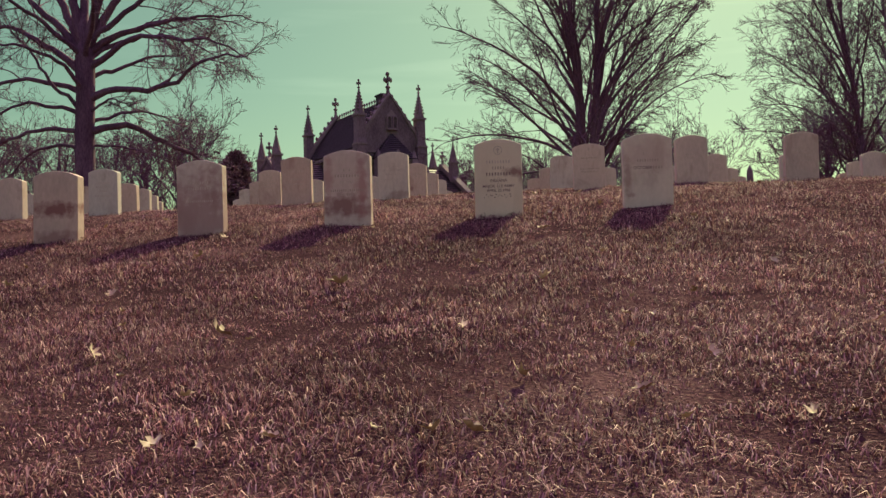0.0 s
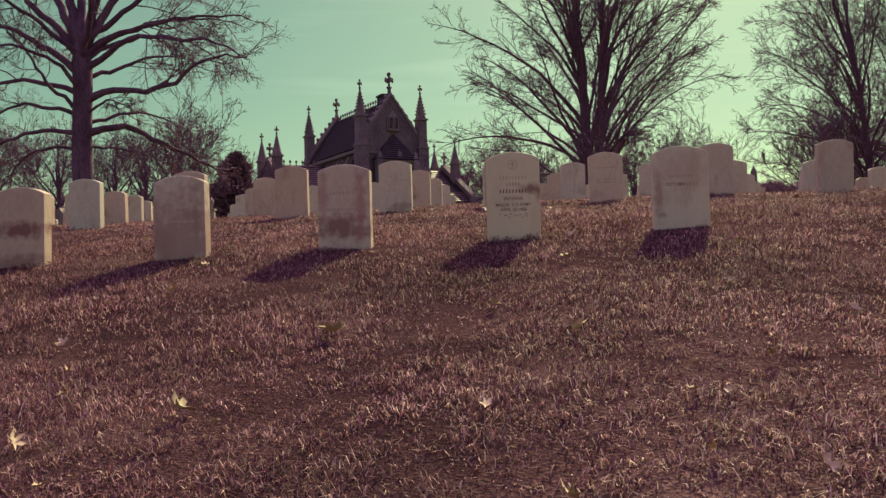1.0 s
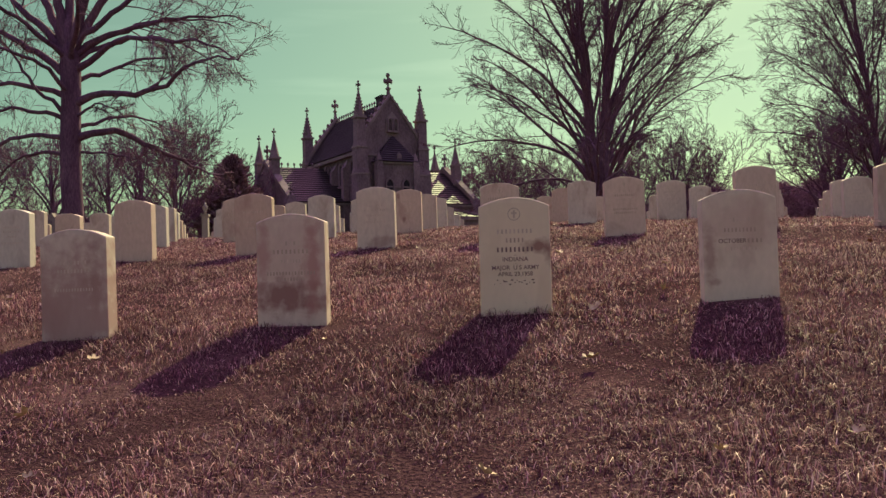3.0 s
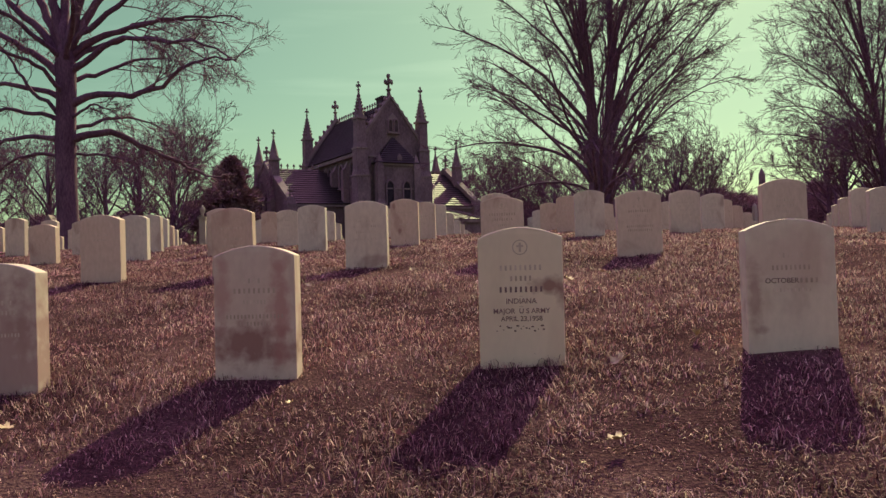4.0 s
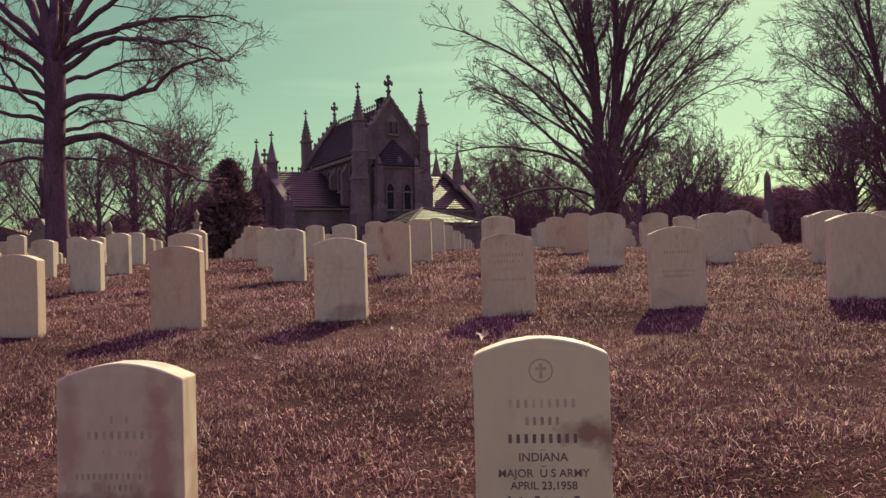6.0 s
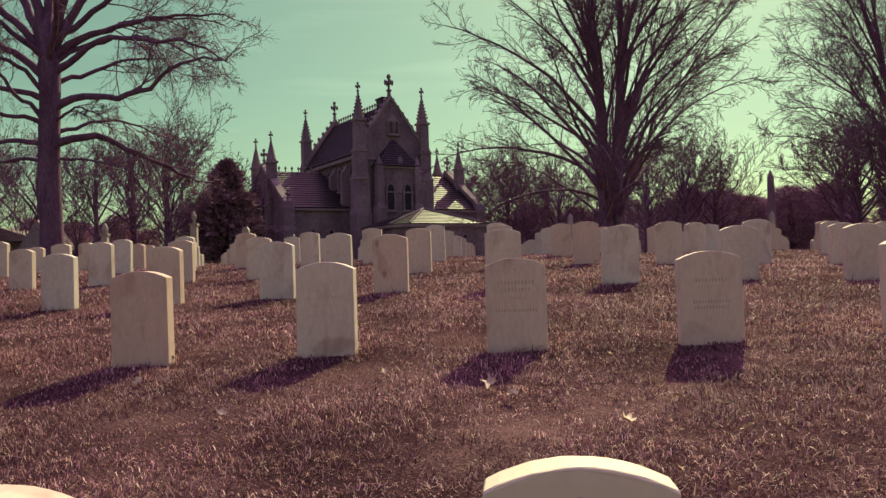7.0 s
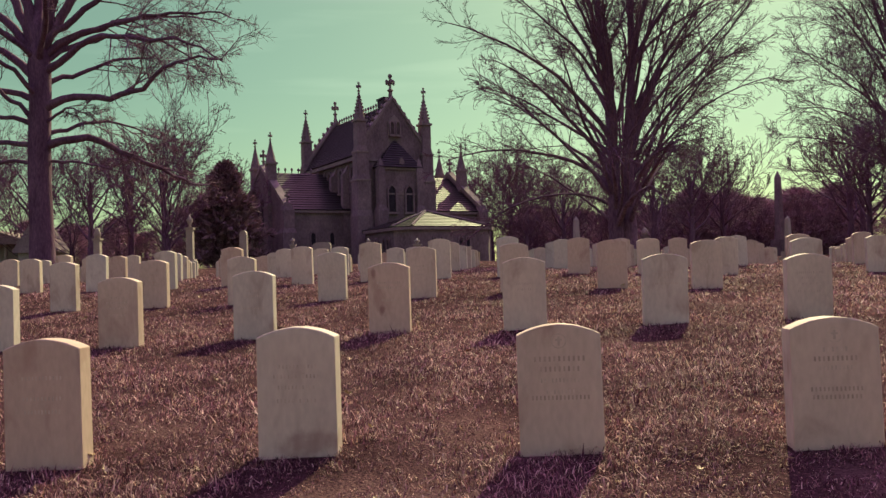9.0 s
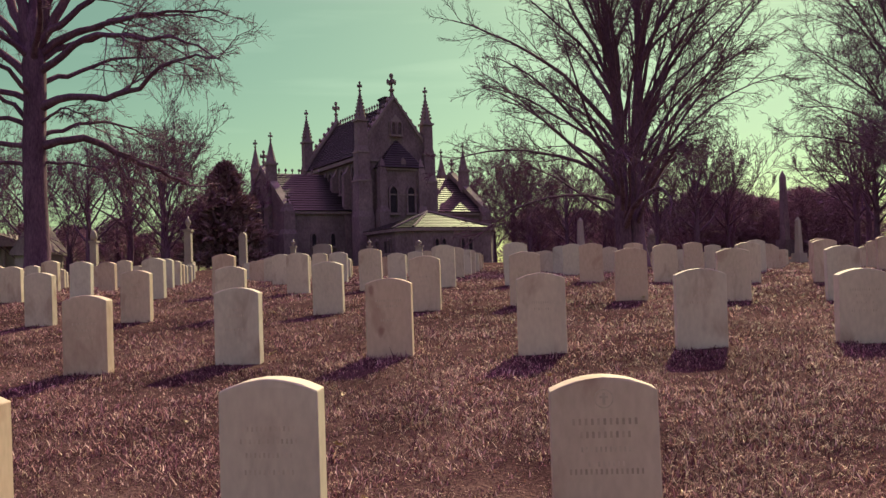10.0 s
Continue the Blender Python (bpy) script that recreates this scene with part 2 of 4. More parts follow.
# ---- the lie of the land ----
PROFILE = [(-60, -6.0), (-10, -1.30), (0, 0.28), (2.5, 0.70), (4.1, 0.99), (6.05, 1.39), (9.45, 1.848), (12.75, 2.125), (16, 2.33), (20, 2.55),
           (26, 2.68), (32, 2.76), (40, 2.95), (50, 3.22), (80, 3.6), (140, 3.7), (300, 0.0), (900, -20.0)]
PY, PZ = np.array([p[0] for p in PROFILE], float), np.array([p[1] for p in PROFILE], float)
PS = np.gradient(PZ, PY)


def ease(t):
    t = np.clip(t, 0, 1)
    return t * t * (3 - 2 * t)


def land(x, y):
    """Height of the turf at x, y (numbers or arrays)."""
    x, y = np.asarray(x, float), np.clip(np.asarray(y, float), -59.9, 899.9)
    k = np.clip(np.searchsorted(PY, y, side="right") - 1, 0, len(PY) - 2)
    h = PY[k + 1] - PY[k]
    s = (y - PY[k]) / h
    z = (2 * s**3 - 3 * s**2 + 1) * PZ[k] + (s**3 - 2 * s**2 + s) * h * PS[k] + (3 * s**2 - 2 * s**3) * PZ[k + 1] + (s**3 - s**2) * h * PS[k + 1]
    far = np.clip((y - 11) / 20, 0, 1)
    far = far * far * (3 - 2 * far)
    z = z + 0.02 * np.clip((9.5 - y) / 3, 0.3, 1) * (1 - far) * 4.5 * np.tanh(x / 4.5)
    z = z + 0.024 * ((1 - far) * 4.5 * np.tanh(x / 4.5) - far * 14 * np.tanh(np.maximum(x, 0) / 14))
    # the hilltop falls off to both sides
    z = z + 0.016 * np.clip(x, -14, 0) * ease((y - 22) / 12) * ease((46 - y) / 8) 
    z = z - 0.035 * np.clip(x - 2, 0, 3) * ease((y - 8) / 5) * ease((24 - y) / 6)
    return z + 0.012 * np.sin(x * 1.9 + y * 0.7) * np.sin(y * 1.3 - x * 0.4) + 0.006 * np.sin(x * 5.1) * np.sin(y * 4.3 + 1)


def up(x, y, dz=0.0, turn=0.0):
    return pose(x, y, float(land(x, y)) + dz, 0, 0, turn)


def axis_steps(near0, near1, step, far0, far1, grow):
    a = list(np.arange(near0, near1 + 1e-6, step))
    s, p = step, near1
    while p < far1:
        s *= grow
        p = min(p + s, far1)
        a.append(p)
    s, p = step, near0
    while p > far0:
        s *= grow
        p = max(p - s, far0)
        a.insert(0, p)
    return np.array(a)


def build_ground():
    xs, ys = axis_steps(-7, 7, 0.16, -900, 900, 1.16), axis_steps(-1, 18, 0.16, -60, 900, 1.13)
    gx, gy = np.meshgrid(xs, ys)
    gz = land(gx, gy)
    nx, ny = len(xs), len(ys)
    idx = np.arange(nx * ny).reshape(ny, nx)
    faces = np.stack([idx[:-1, :-1], idx[:-1, 1:], idx[1:, 1:], idx[1:, :-1]], -1).reshape(-1, 4)
    me = bpy.data.meshes.new("ground")
    me.from_pydata(np.stack([gx, gy, gz], -1).reshape(-1, 3).tolist(), [], faces.tolist())
    me.materials.append(SOIL)
    me.polygons.foreach_set("use_smooth", [True] * len(me.polygons))
    tagged(new("ground", me), "gently rising lawn of dormant brown turf", "ground", kind="structure")


build_ground()


def build_grass(name, count, x_of, y0, y1, height, width, seed, label, bias=1.0, mat=None, flat=0.0, bent=True, fade=0.01):
    """Blades of dormant turf, each bent once, thicker in tussocks."""
    r = np.random.RandomState(seed)
    y = y0 + (y1 - y0) * r.rand(count) ** bias
    x = (r.rand(count) * 2 - 1) * (x_of[0] + x_of[1] * y)
    tuft = np.sin(x * 13 + 2 * np.sin(y * 7.3)) * np.sin(y * 11 + 2.2 * np.sin(x * 8.1)) + 0.6 * np.sin(x * 29 + 3 * np.sin(y * 17)) * np.sin(y * 25 + 3 * np.sin(x * 19))
    keep = (0.55 * tuft + np.sin(x * 2.3 + 1.7 * np.sin(y * 1.9)) * np.sin(y * 2.9 + 1.3 * np.sin(x * 3.1)) + r.rand(count) * 2.2) > 0.15
    keep &= r.rand(count) < np.clip((y1 - y) / fade, 0.02, 1)
    x, y, tuft = x[keep], y[keep], tuft[keep]
    n = len(x)
    z = land(x, y) - 0.004
    h = height * (0.45 + 0.9 * r.rand(n)) * (1 + 0.38 * np.sin(x * 3.7 + y) * np.sin(y * 3.3) + 0.44 * tuft)
    w = width * (0.6 + 0.8 * r.rand(n)) * (1 + np.maximum(0, y - 8) / 11)
    a = r.rand(n) * 2 * math.pi
    lean = 0.4 + flat + 1.3 * r.rand(n)
    b = a + 1.2 * (r.rand(n) - 0.5)
    dx, dy = np.cos(a), np.sin(a)
    ox, oy = -np.sin(a), np.cos(a)
    root = np.stack([x, y, z], -1)
    side = np.stack([ox, oy, 0 * x], -1) * w[:, None]
    mid = root + np.stack([dx * h * lean * 0.35, dy * h * lean * 0.35, h * 0.62], -1)
    tip = root + np.stack([dx * h * lean * 0.45 + np.cos(b) * h * lean * 0.6, dy * h * lean * 0.45 + np.sin(b) * h * lean * 0.6, h * np.maximum(0.12, 1.1 - 0.45 * lean)], -1)
    v = np.stack([root - side, root + side, mid - side * 0.75, mid + side * 0.75, tip], 1).reshape(-1, 3)
    base = np.arange(n)[:, None] * 5
    tri = np.concatenate([base + [0, 1, 3], base + [0, 3, 2], base + [2, 3, 4]], 1).reshape(-1)
    if not bent:
        v = np.stack([root - side, root + side, tip], 1).reshape(-1, 3)
        tri = np.arange(3 * n)
    me = bpy.data.meshes.new(name)
    me.vertices.add(len(v))
    me.vertices.foreach_set("co", v.astype(np.float32).ravel())
    me.loops.add(len(tri))
    me.loops.foreach_set("vertex_index", tri.astype(np.int32))
    me.polygons.add(len(tri) // 3)
    me.polygons.foreach_set("loop_start", np.arange(0, len(tri), 3, dtype=np.int32))
    me.materials.append(mat or GRASS)
    me.update()
    me.validate()
    return tagged(new(name, me), label, "grass", kind="stuff")


build_grass("grass", 430000, (2.8, 0.0), 0.6, 15.0, 0.028, 0.0015, 11, "short dormant brown lawn grass with straw tips", 0.95, None, 0.0, True, 6.0)
build_grass("grass", 420000, (2.4, 0.48), -0.6, 22.0, 0.031, 0.0024, 16, "short dormant brown lawn grass around the front rows", 0.8, None, 0.0, False, 8.0)
build_grass("grass", 260000, (2.0, 0.56), 9.0, 30.0, 0.042, 0.0036, 12, "short dormant brown lawn grass among the headstones", 0.9, None, 0.0, False, 8.0)
build_grass("grass", 110000, (2.0, 0.60), 20.0, 46.0, 0.048, 0.0040, 13, "dormant brown lawn grass on the hilltop", 0.9, None, 0.0, False, 6.0)
build_grass("grass", 60000, (1.3, 0.34), 0.9, 6.5, 0.029, 0.0015, 21, "short dormant brown lawn grass below the front row", 1.0, None, 0.1, True, 1.5)
build_grass("straw", 250000, (2.4, 0.40), -0.6, 15.0, 0.024, 0.0013, 14, "bleached straw blades lying over the turf", 0.8, STRAW, 0.35, False, 5.0)
build_grass("straw", 32000, (2.0, 0.54), 9.0, 26.0, 0.034, 0.0016, 15, "bleached straw blades lying among the headstones", 0.9, STRAW, 0.35, False, 8.0)

# ---- headstones ----
STONE_W, STONE_T, SHOULDER, RISE = 0.33, 0.10, 0.50, 0.041


def headstone_mesh(name, width, shoulder, seed):
    """An upright slab with a segmental top and slightly worn edges; its foot stands in the turf."""
    r = random.Random(seed)
    h, n = width / 2, 12
    bm = bmesh.new()
    outline = [(-h * 1.012, -0.22), (h * 1.012, -0.22), (h, shoulder)]
    outline += [(h - width * (i / n), shoulder + RISE * (1 - (2 * i / n - 1) ** 2)) for i in range(1, n)] + [(-h, shoulder)]
    vs = [bm.verts.new((x, 0, z)) for x, z in outline]
    f = bm.faces.new(vs)
    up_faces = bmesh.ops.extrude_face_region(bm, geom=[f])
    bmesh.ops.translate(bm, verts=[v for v in up_faces["geom"] if isinstance(v, bmesh.types.BMVert)], vec=(0, STONE_T, 0))
    bmesh.ops.recalc_face_normals(bm, faces=bm.faces)
    edges = [e for e in bm.edges if e.calc_face_angle(0) > 0.6 and max(v.co.z for v in e.verts) > 0]
    bmesh.ops.bevel(bm, geom=edges, offset=0.0045, segments=2, affect="EDGES", profile=0.5)
    for v in bm.verts:
        v.co += Vector((r.uniform(-1, 1), r.uniform(-1, 1), r.uniform(-1, 1))) * 0.0009
    me = bpy.data.meshes.new(name)
    bm.to_mesh(me)
    bm.free()
    me.materials.append(MARBLE)
    return me


SLABS = [headstone_mesh("slab", STONE_W * s, SHOULDER + d, k) for k, (s, d) in enumerate(((1.0, 0.0), (0.99, 0.025), (1.005, -0.02), (1.01, 0.045), (1.0, -0.045)))]

# front centres of the stones that the camera passes close to: (column, row): x, y, foot height, slab, turn
NEAR = {(-2, 0): (-1.68, 6.17, 1.335, 0), (-1, 0): (-0.64, 6.15, 1.375, 0), (0, 0): (0.42, 6.08, 1.413, 0), (1, 0): (1.44, 5.98, 1.43, 2),
        (-3, 1): (-2.59, 9.52, 1.79, 0), (-2, 1): (-1.55, 9.54, 1.815, 0), (-1, 1): (-0.49, 9.51, 1.836, 0), (0, 1): (0.58, 9.38, 1.845, 2), (1, 1): (1.61, 9.245, 1.85, 2),
        (-3, 2): (-2.48, 12.80, 2.09, 0), (-2, 2): (-1.44, 12.94, 2.11, 0), (-1, 2): (-0.34, 12.90, 2.145, 0), (0, 2): (0.72, 12.58, 2.15, 0), (1, 2): (1.775, 12.49, 2.165, 2),
        (-4, 3): (-3.36, 16.2, None, 0), (-2, 3): (-1.23, 16.1, None, 0), (-1, 3): (-0.17, 16.0, None, 1), (0, 3): (0.90, 15.95, None, 0), (1, 3): (2.0, 15.8, None, 2), (2, 3): (3.05, 15.72, None, 2), (3, 3): (4.15, 15.65, None, 0)}
TALLER = {(-5, 3): 1, (-5, 4): 3, (-3, 4): 1, (-2, 4): 3, (0, 4): 3, (-4, 5): 0, (-6, 5): 0, (2, 2): 2}
ROW_TURN = -4.9
ROWS = 11


def headstone(i, j):
    r = random.Random(i * 131 + j * 17 + 5)
    if (i, j) in NEAR:
        x, y, z, k = NEAR[i, j]
        z = float(land(x, y)) + 0.03 if z is None else z
        turn, lean, tip = ROW_TURN + r.uniform(-1.5, 1.5), r.uniform(-0.5, 0.5), r.uniform(-0.5, 0.5)
    else:
        x = 0.42 + 1.05 * i + 0.006 * i * min(abs(i), 8) + 0.16 * j + 0.03 * max(0, j - 4) + r.uniform(-0.025, 0.025)
        y = 6.08 - 0.085 * i + 3.28 * j + r.uniform(-0.05, 0.05)
        z, k = float(land(x, y)) + (0.03 if j > 2 else -0.02), r.choice((0, 0, 0, 1, 2, 3, 4))
        k = TALLER.get((i, j), k)
        turn, lean, tip = ROW_TURN + r.uniform(-2.5, 2.5), r.uniform(-1.0, 1.0), r.uniform(-1.2, 1.2)
    ob = thing("headstone", pose(x, y, z, tip, lean, turn), "upright white marble military headstone, weathered, standing in brown turf", "headstone", "rows of military headstones")
    part("slab", SLABS[k], None, ob)
    return ob


STONES = {}
for j in range(ROWS):
    y = 6.08 + 3.28 * j
    for i in range(-26, 27):
        x = 0.42 + 1.05 * i + 0.16 * j
        last = {0: 1, 1: 3}.get(j, 40)
        if i <= last and abs(x - 0.3) < 0.545 * y + 1.2:
            STONES[i, j] = headstone(i, j)

# ---- trees ----
def wander(p, d, length, r0, r1, steps, rng, wiggle, lift):
    """A crooked line from p along d that bends upwards by lift, with its radii."""
    pts, rad, d = [p.copy()], [r0], d.normalized()
    for k in range(steps):
        d = (d + Vector((rng.gauss(0, wiggle), rng.gauss(0, wiggle), rng.gauss(0, wiggle) + lift)) ).normalized()
        p = p + d * (length / steps)
        pts.append(p.copy())
        t = (k + 1) / steps
        rad.append(r0 + (r1 - r0) * t**0.8)
    return pts, rad


def sprout(shape, pts, rad, level, rng, cfg):
    """Side branches along a branch, down to the twigs."""
    if level >= len(cfg):
        return
    count, length, spread, lift, wiggle, thin = cfg[level]
    m = len(pts) - 1
    total = sum((pts[k + 1] - pts[k]).length for k in range(m))
    for c in range(count):
        t = (0.36 if level == 0 else 0.2) + (0.64 if level == 0 else 0.8) * (c + rng.random()) / count
        s = min(int(t * m), m - 1)
        p = pts[s].lerp(pts[s + 1], t * m - s)
        d = (pts[s + 1] - pts[s]).normalized()
        side = Vector((rng.gauss(0, 1), rng.gauss(0, 1), rng.gauss(0, 1)))
        side = (side - d * side.dot(d)).normalized()
        a = spread * rng.uniform(0.65, 1.25)
        nd = d * math.cos(a) + side * math.sin(a)
        ln = total * length * rng.uniform(0.6, 1.25) * (1.15 - 0.55 * t)
        r0 = max(rad[s] * 0.42 * rng.uniform(0.7, 1.0), thin)
        steps = 5 if level == 0 else 3 if level == 1 else 2
        q, w = wander(p, nd, ln, r0, max(r0 * 0.3, thin * 0.7), steps, rng, wiggle, lift)
        shape.tube(q, w, 4 if level == 0 else 3)
        sprout(shape, q, w, level + 1, rng, cfg)


def bare_tree(at, trunk_h, trunk_r, limbs, cfg, seed, label, lean=(0, 0), base_flare=1.5, group=""):
    """A leafless tree. limbs: (height on the trunk, heading in degrees, length, climb in degrees, radius, bend upwards)."""
    rng = random.Random(seed)
    tree = thing("tree", at, label, "tree", group)
    trunk = Shape()
    tp = [Vector((lean[0] * t * trunk_h, lean[1] * t * trunk_h, t * trunk_h - 0.4 * (t == 0))) for t in (0, 0.04, 0.12, 0.3, 0.5, 0.75, 1.0)]
    tr = [trunk_r * base_flare, trunk_r * (1 + (base_flare - 1) * 0.5), trunk_r * 1.08, trunk_r, trunk_r * 0.95, trunk_r * 0.86, trunk_r * 0.72]
    tp = [p + Vector((rng.gauss(0, 0.03), rng.gauss(0, 0.03), 0)) for p in tp]
    trunk.tube(tp, tr, 12)
    part("trunk", trunk, BARK, tree, "", None, True)
    crown = Shape()
    for h, heading, length, climb, radius, bend in limbs:
        a, c = radians(heading), radians(climb)
        d = Vector((math.cos(a) * math.cos(c), math.sin(a) * math.cos(c), math.sin(c)))
        p = Vector((lean[0] * h, lean[1] * h, h))
        limb = Shape()
        pts, rad = wander(p, d, length, radius, radius * 0.16, 10, rng, 0.115, bend)
        limb.tube(pts, rad, 7)
        part("limb", limb, BARK, tree, "", None, True)
        sprout(crown, pts, rad, 0, rng, cfg)
    part("crown", crown, TWIG, tree, "bare leafless twigs")
    return tree


def arched(p, heading, length, climbs, radius, rng, steps=16):
    """A crooked limb from p whose climb, in degrees, passes through the angles given."""
    pts, rad, a, p = [p.copy()], [radius], radians(heading), p.copy()
    for k in range(steps):
        u = k / (steps - 1) * (len(climbs) - 1)
        i = min(int(u), len(climbs) - 2)
        c = radians(climbs[i] + (climbs[i + 1] - climbs[i]) * (u - i) + rng.gauss(0, 9))
        a += rng.gauss(0, 0.10)
        p = p + Vector((math.cos(a) * math.cos(c), math.sin(a) * math.cos(c), math.sin(c))) * (length / steps)
        pts.append(p.copy())
        rad.append(radius * (1 - 0.84 * ((k + 1) / steps) ** 1.05))
    return pts, rad


def oak(at, fork, radius, limbs, cfg, seed, label):
    """A broad leafless oak: a stout trunk to the fork, arching limbs (height, heading, length, climbs, radius) and fine twigs."""
    rng = random.Random(seed)
    tree = thing("tree", at, label, "tree")
    f = (-0.45, 0.12, 0.7, 2.0, 4.0, 6.0, 8.0, fork - 0.9, fork + 0.25)
    w = (1.62, 1.34, 1.12, 1.02, 0.98, 0.96, 0.94, 1.0, 0.62)
    trunk = Shape().tube([Vector((rng.gauss(0, 0.035), rng.gauss(0, 0.035), z)) for z in f], [radius * k for k in w], 14)
    part("trunk", trunk, BARK, tree, "", None, True)
    crown = Shape()
    for h, heading, length, climbs, r in limbs:
        pts, rad = arched(Vector((0, 0, h)), heading, length * 0.98, climbs, r, rng)
        rad[1] *= 1.12
        part("limb", Shape().tube(pts, rad, 8), BARK, tree, "", None, True)
        sprout(crown, pts, rad, 0, rng, cfg)
    part("crown", crown, TWIG, tree, "bare leafless twigs")
    return tree


OAK = [(11, 0.34, 0.80, 0.0, 0.18, 0.022), (8, 0.48, 0.75, -0.01, 0.20, 0.0125), (7, 0.52, 0.75, -0.01, 0.22, 0.0088)]
oak(up(-18.5, 45.6), 10.6, 0.52, [
    (5.9, -6, 8.8, (28, -6, -30, -20, -8), 0.21), (6.6, -20, 3.8, (36, 12, -55), 0.09), (7.5, 4, 10.6, (34, -4, 0, 36, 0, -20), 0.20),
    (9.1, -8, 10.6, (48, 26, -6, -12, -16, -28), 0.18), (10.0, 8, 9.6, (42, 24, 10, 8, -20), 0.18), (9.7, 22, 9.6, (44, 20, 6, -4, -26), 0.14), (10.2, -16, 10.0, (46, 34, 20, 2), 0.18),
    (10.2, 10, 8.0, (60, 54, 44, 20), 0.27), (10.3, -12, 8.5, (70, 62, 58, 40), 0.30), (10.4, 90, 8.0, (84, 80, 78), 0.30), (10.4, 190, 8.0, (80, 84, 80), 0.30), (10.2, 178, 9.0, (62, 58, 52, 36), 0.27),
    (10.1, 190, 10.0, (54, 42, 30, 12), 0.23), (9.0, 174, 9.8, (46, 34, 26, 2, -20), 0.21), (7.7, 184, 9.5, (38, 16, 0, -12, -28), 0.16), (7.0, 200, 6.5, (42, 50, 58, 30), 0.12),
    (6.7, 176, 7.6, (26, 2, -30, -42), 0.13), (5.9, 186, 8.2, (6, -8, -30, -20), 0.14), (5.1, 170, 7.4, (10, 0, -34, -26), 0.11), (5.2, 14, 5.2, (6, -12, -30), 0.08),
    (8.6, 70, 8.0, (38, 24, 5), 0.14), (8.0, 265, 7.5, (34, 20, 0), 0.13), (9.6, 300, 9.0, (44, 30, 8), 0.16), (9.4, 125, 9.0, (42, 26, 4), 0.15), (9.8, 235, 8.5, (46, 32, 10), 0.15), (6.4, 40, 7.0, (24, 6, -20), 0.11), (9.9, 38, 9.5, (40, 30, 14, -10), 0.15)],
    OAK, 8, "large bare oak with a thick dark trunk and wide limbs")


def vase_tree(at, stems, height, spread, radius, seed, label, low=10, cfg=None, fuse=2.0):
    """A tree of many steep stems that fan out from one short trunk."""
    rng = random.Random(seed)
    limbs = []
    for k in range(stems):
        t = (k + rng.random()) / stems
        climb = 86 - spread * t**0.9
        limbs.append((fuse * rng.uniform(0.55, 1.1), rng.uniform(0, 360), height * rng.uniform(0.72, 1.0) * (1 - 0.52 * t), climb, radius * (0.21 - 0.11 * t), 0.010))
    for k in range(low):
        limbs.append((fuse * rng.uniform(0.5, 1.0), k * 360 / low + rng.uniform(-15, 15), height * rng.uniform(0.30, 0.40), rng.uniform(34, 48), radius * 0.15, -0.012))
    return bare_tree(at, fuse, radius, limbs, cfg or VASE, seed, label)


VASE = [(15, 0.30, 0.6, 0.02, 0.10, 0.016), (7, 0.45, 0.7, 0.02, 0.15, 0.011), (5, 0.5, 0.75, 0.01, 0.17, 0.008)]


def twin_tree(at, size, seed, label, cfg, apart=0.27, limbs=27, wide=0.0, girth=1.0):
    """Two upright trunks side by side, with limbs at every height that rise and then arch outwards."""
    rng = random.Random(seed)
    tree = thing("tree", at, label, "tree")
    crown = Shape()
    for side in (-1, 1):
        h = size * (12.5 if side < 0 else 11.5)
        x = [side * apart * size * f for f in (1.0, 0.98, 0.95, 1.0, 1.15, 1.5, 2.2, 3.0)]
        z = [-0.4, 0.15, 0.8, 2.2 * size, 4.0 * size, 6.5 * size, 9.5 * size, h]
        r = [0.50, 0.37, 0.30, 0.25, 0.21, 0.16, 0.09, 0.03]
        tp = [Vector((x[k] + rng.gauss(0, 0.05), rng.gauss(0, 0.06), z[k])) for k in range(8)]
        trunk = Shape()
        trunk.tube(tp, [v * size * girth for v in r], 12)
        part("trunk", trunk, BARK, tree, "", None, True)
        sprout(crown, tp[4:], [v * size * girth for v in r[4:]], 0, rng, cfg)
        for k in range(limbs):
            t = (k + rng.random()) / limbs
            zz = size * (1.25 + 6.8 * t ** 1.2)
            s = max(j for j in range(7) if z[j] <= zz)
            f = (zz - z[s]) / (z[s + 1] - z[s])
            p = tp[s].lerp(tp[s + 1], f)
            heading = (90 + 90 * -side) + rng.uniform(-105, 105)
            climb = 50 + 22 * t - wide + rng.uniform(-7, 10)
            length = size * rng.uniform(6.1, 8.4) * (1.0 - 0.15 * t)
            a, c = radians(heading), radians(climb)
            d = Vector((math.cos(a) * math.cos(c), math.sin(a) * math.cos(c), math.sin(c)))
            r0 = size * girth * rng.uniform(0.06, 0.12)
            pts, rad = wander(p, d, length, r0, r0 * 0.17, 10, rng, 0.08, -0.085 * (1 - t) + rng.uniform(-0.035, 0.01))
            limb = Shape()
            limb.tube(pts, rad, 7)
            part("limb", limb, BARK, tree, "", None, True)
            sprout(crown, pts, rad, 0, rng, cfg)
    part("crown", crown, TWIG, tree, "bare leafless twigs")
    return tree


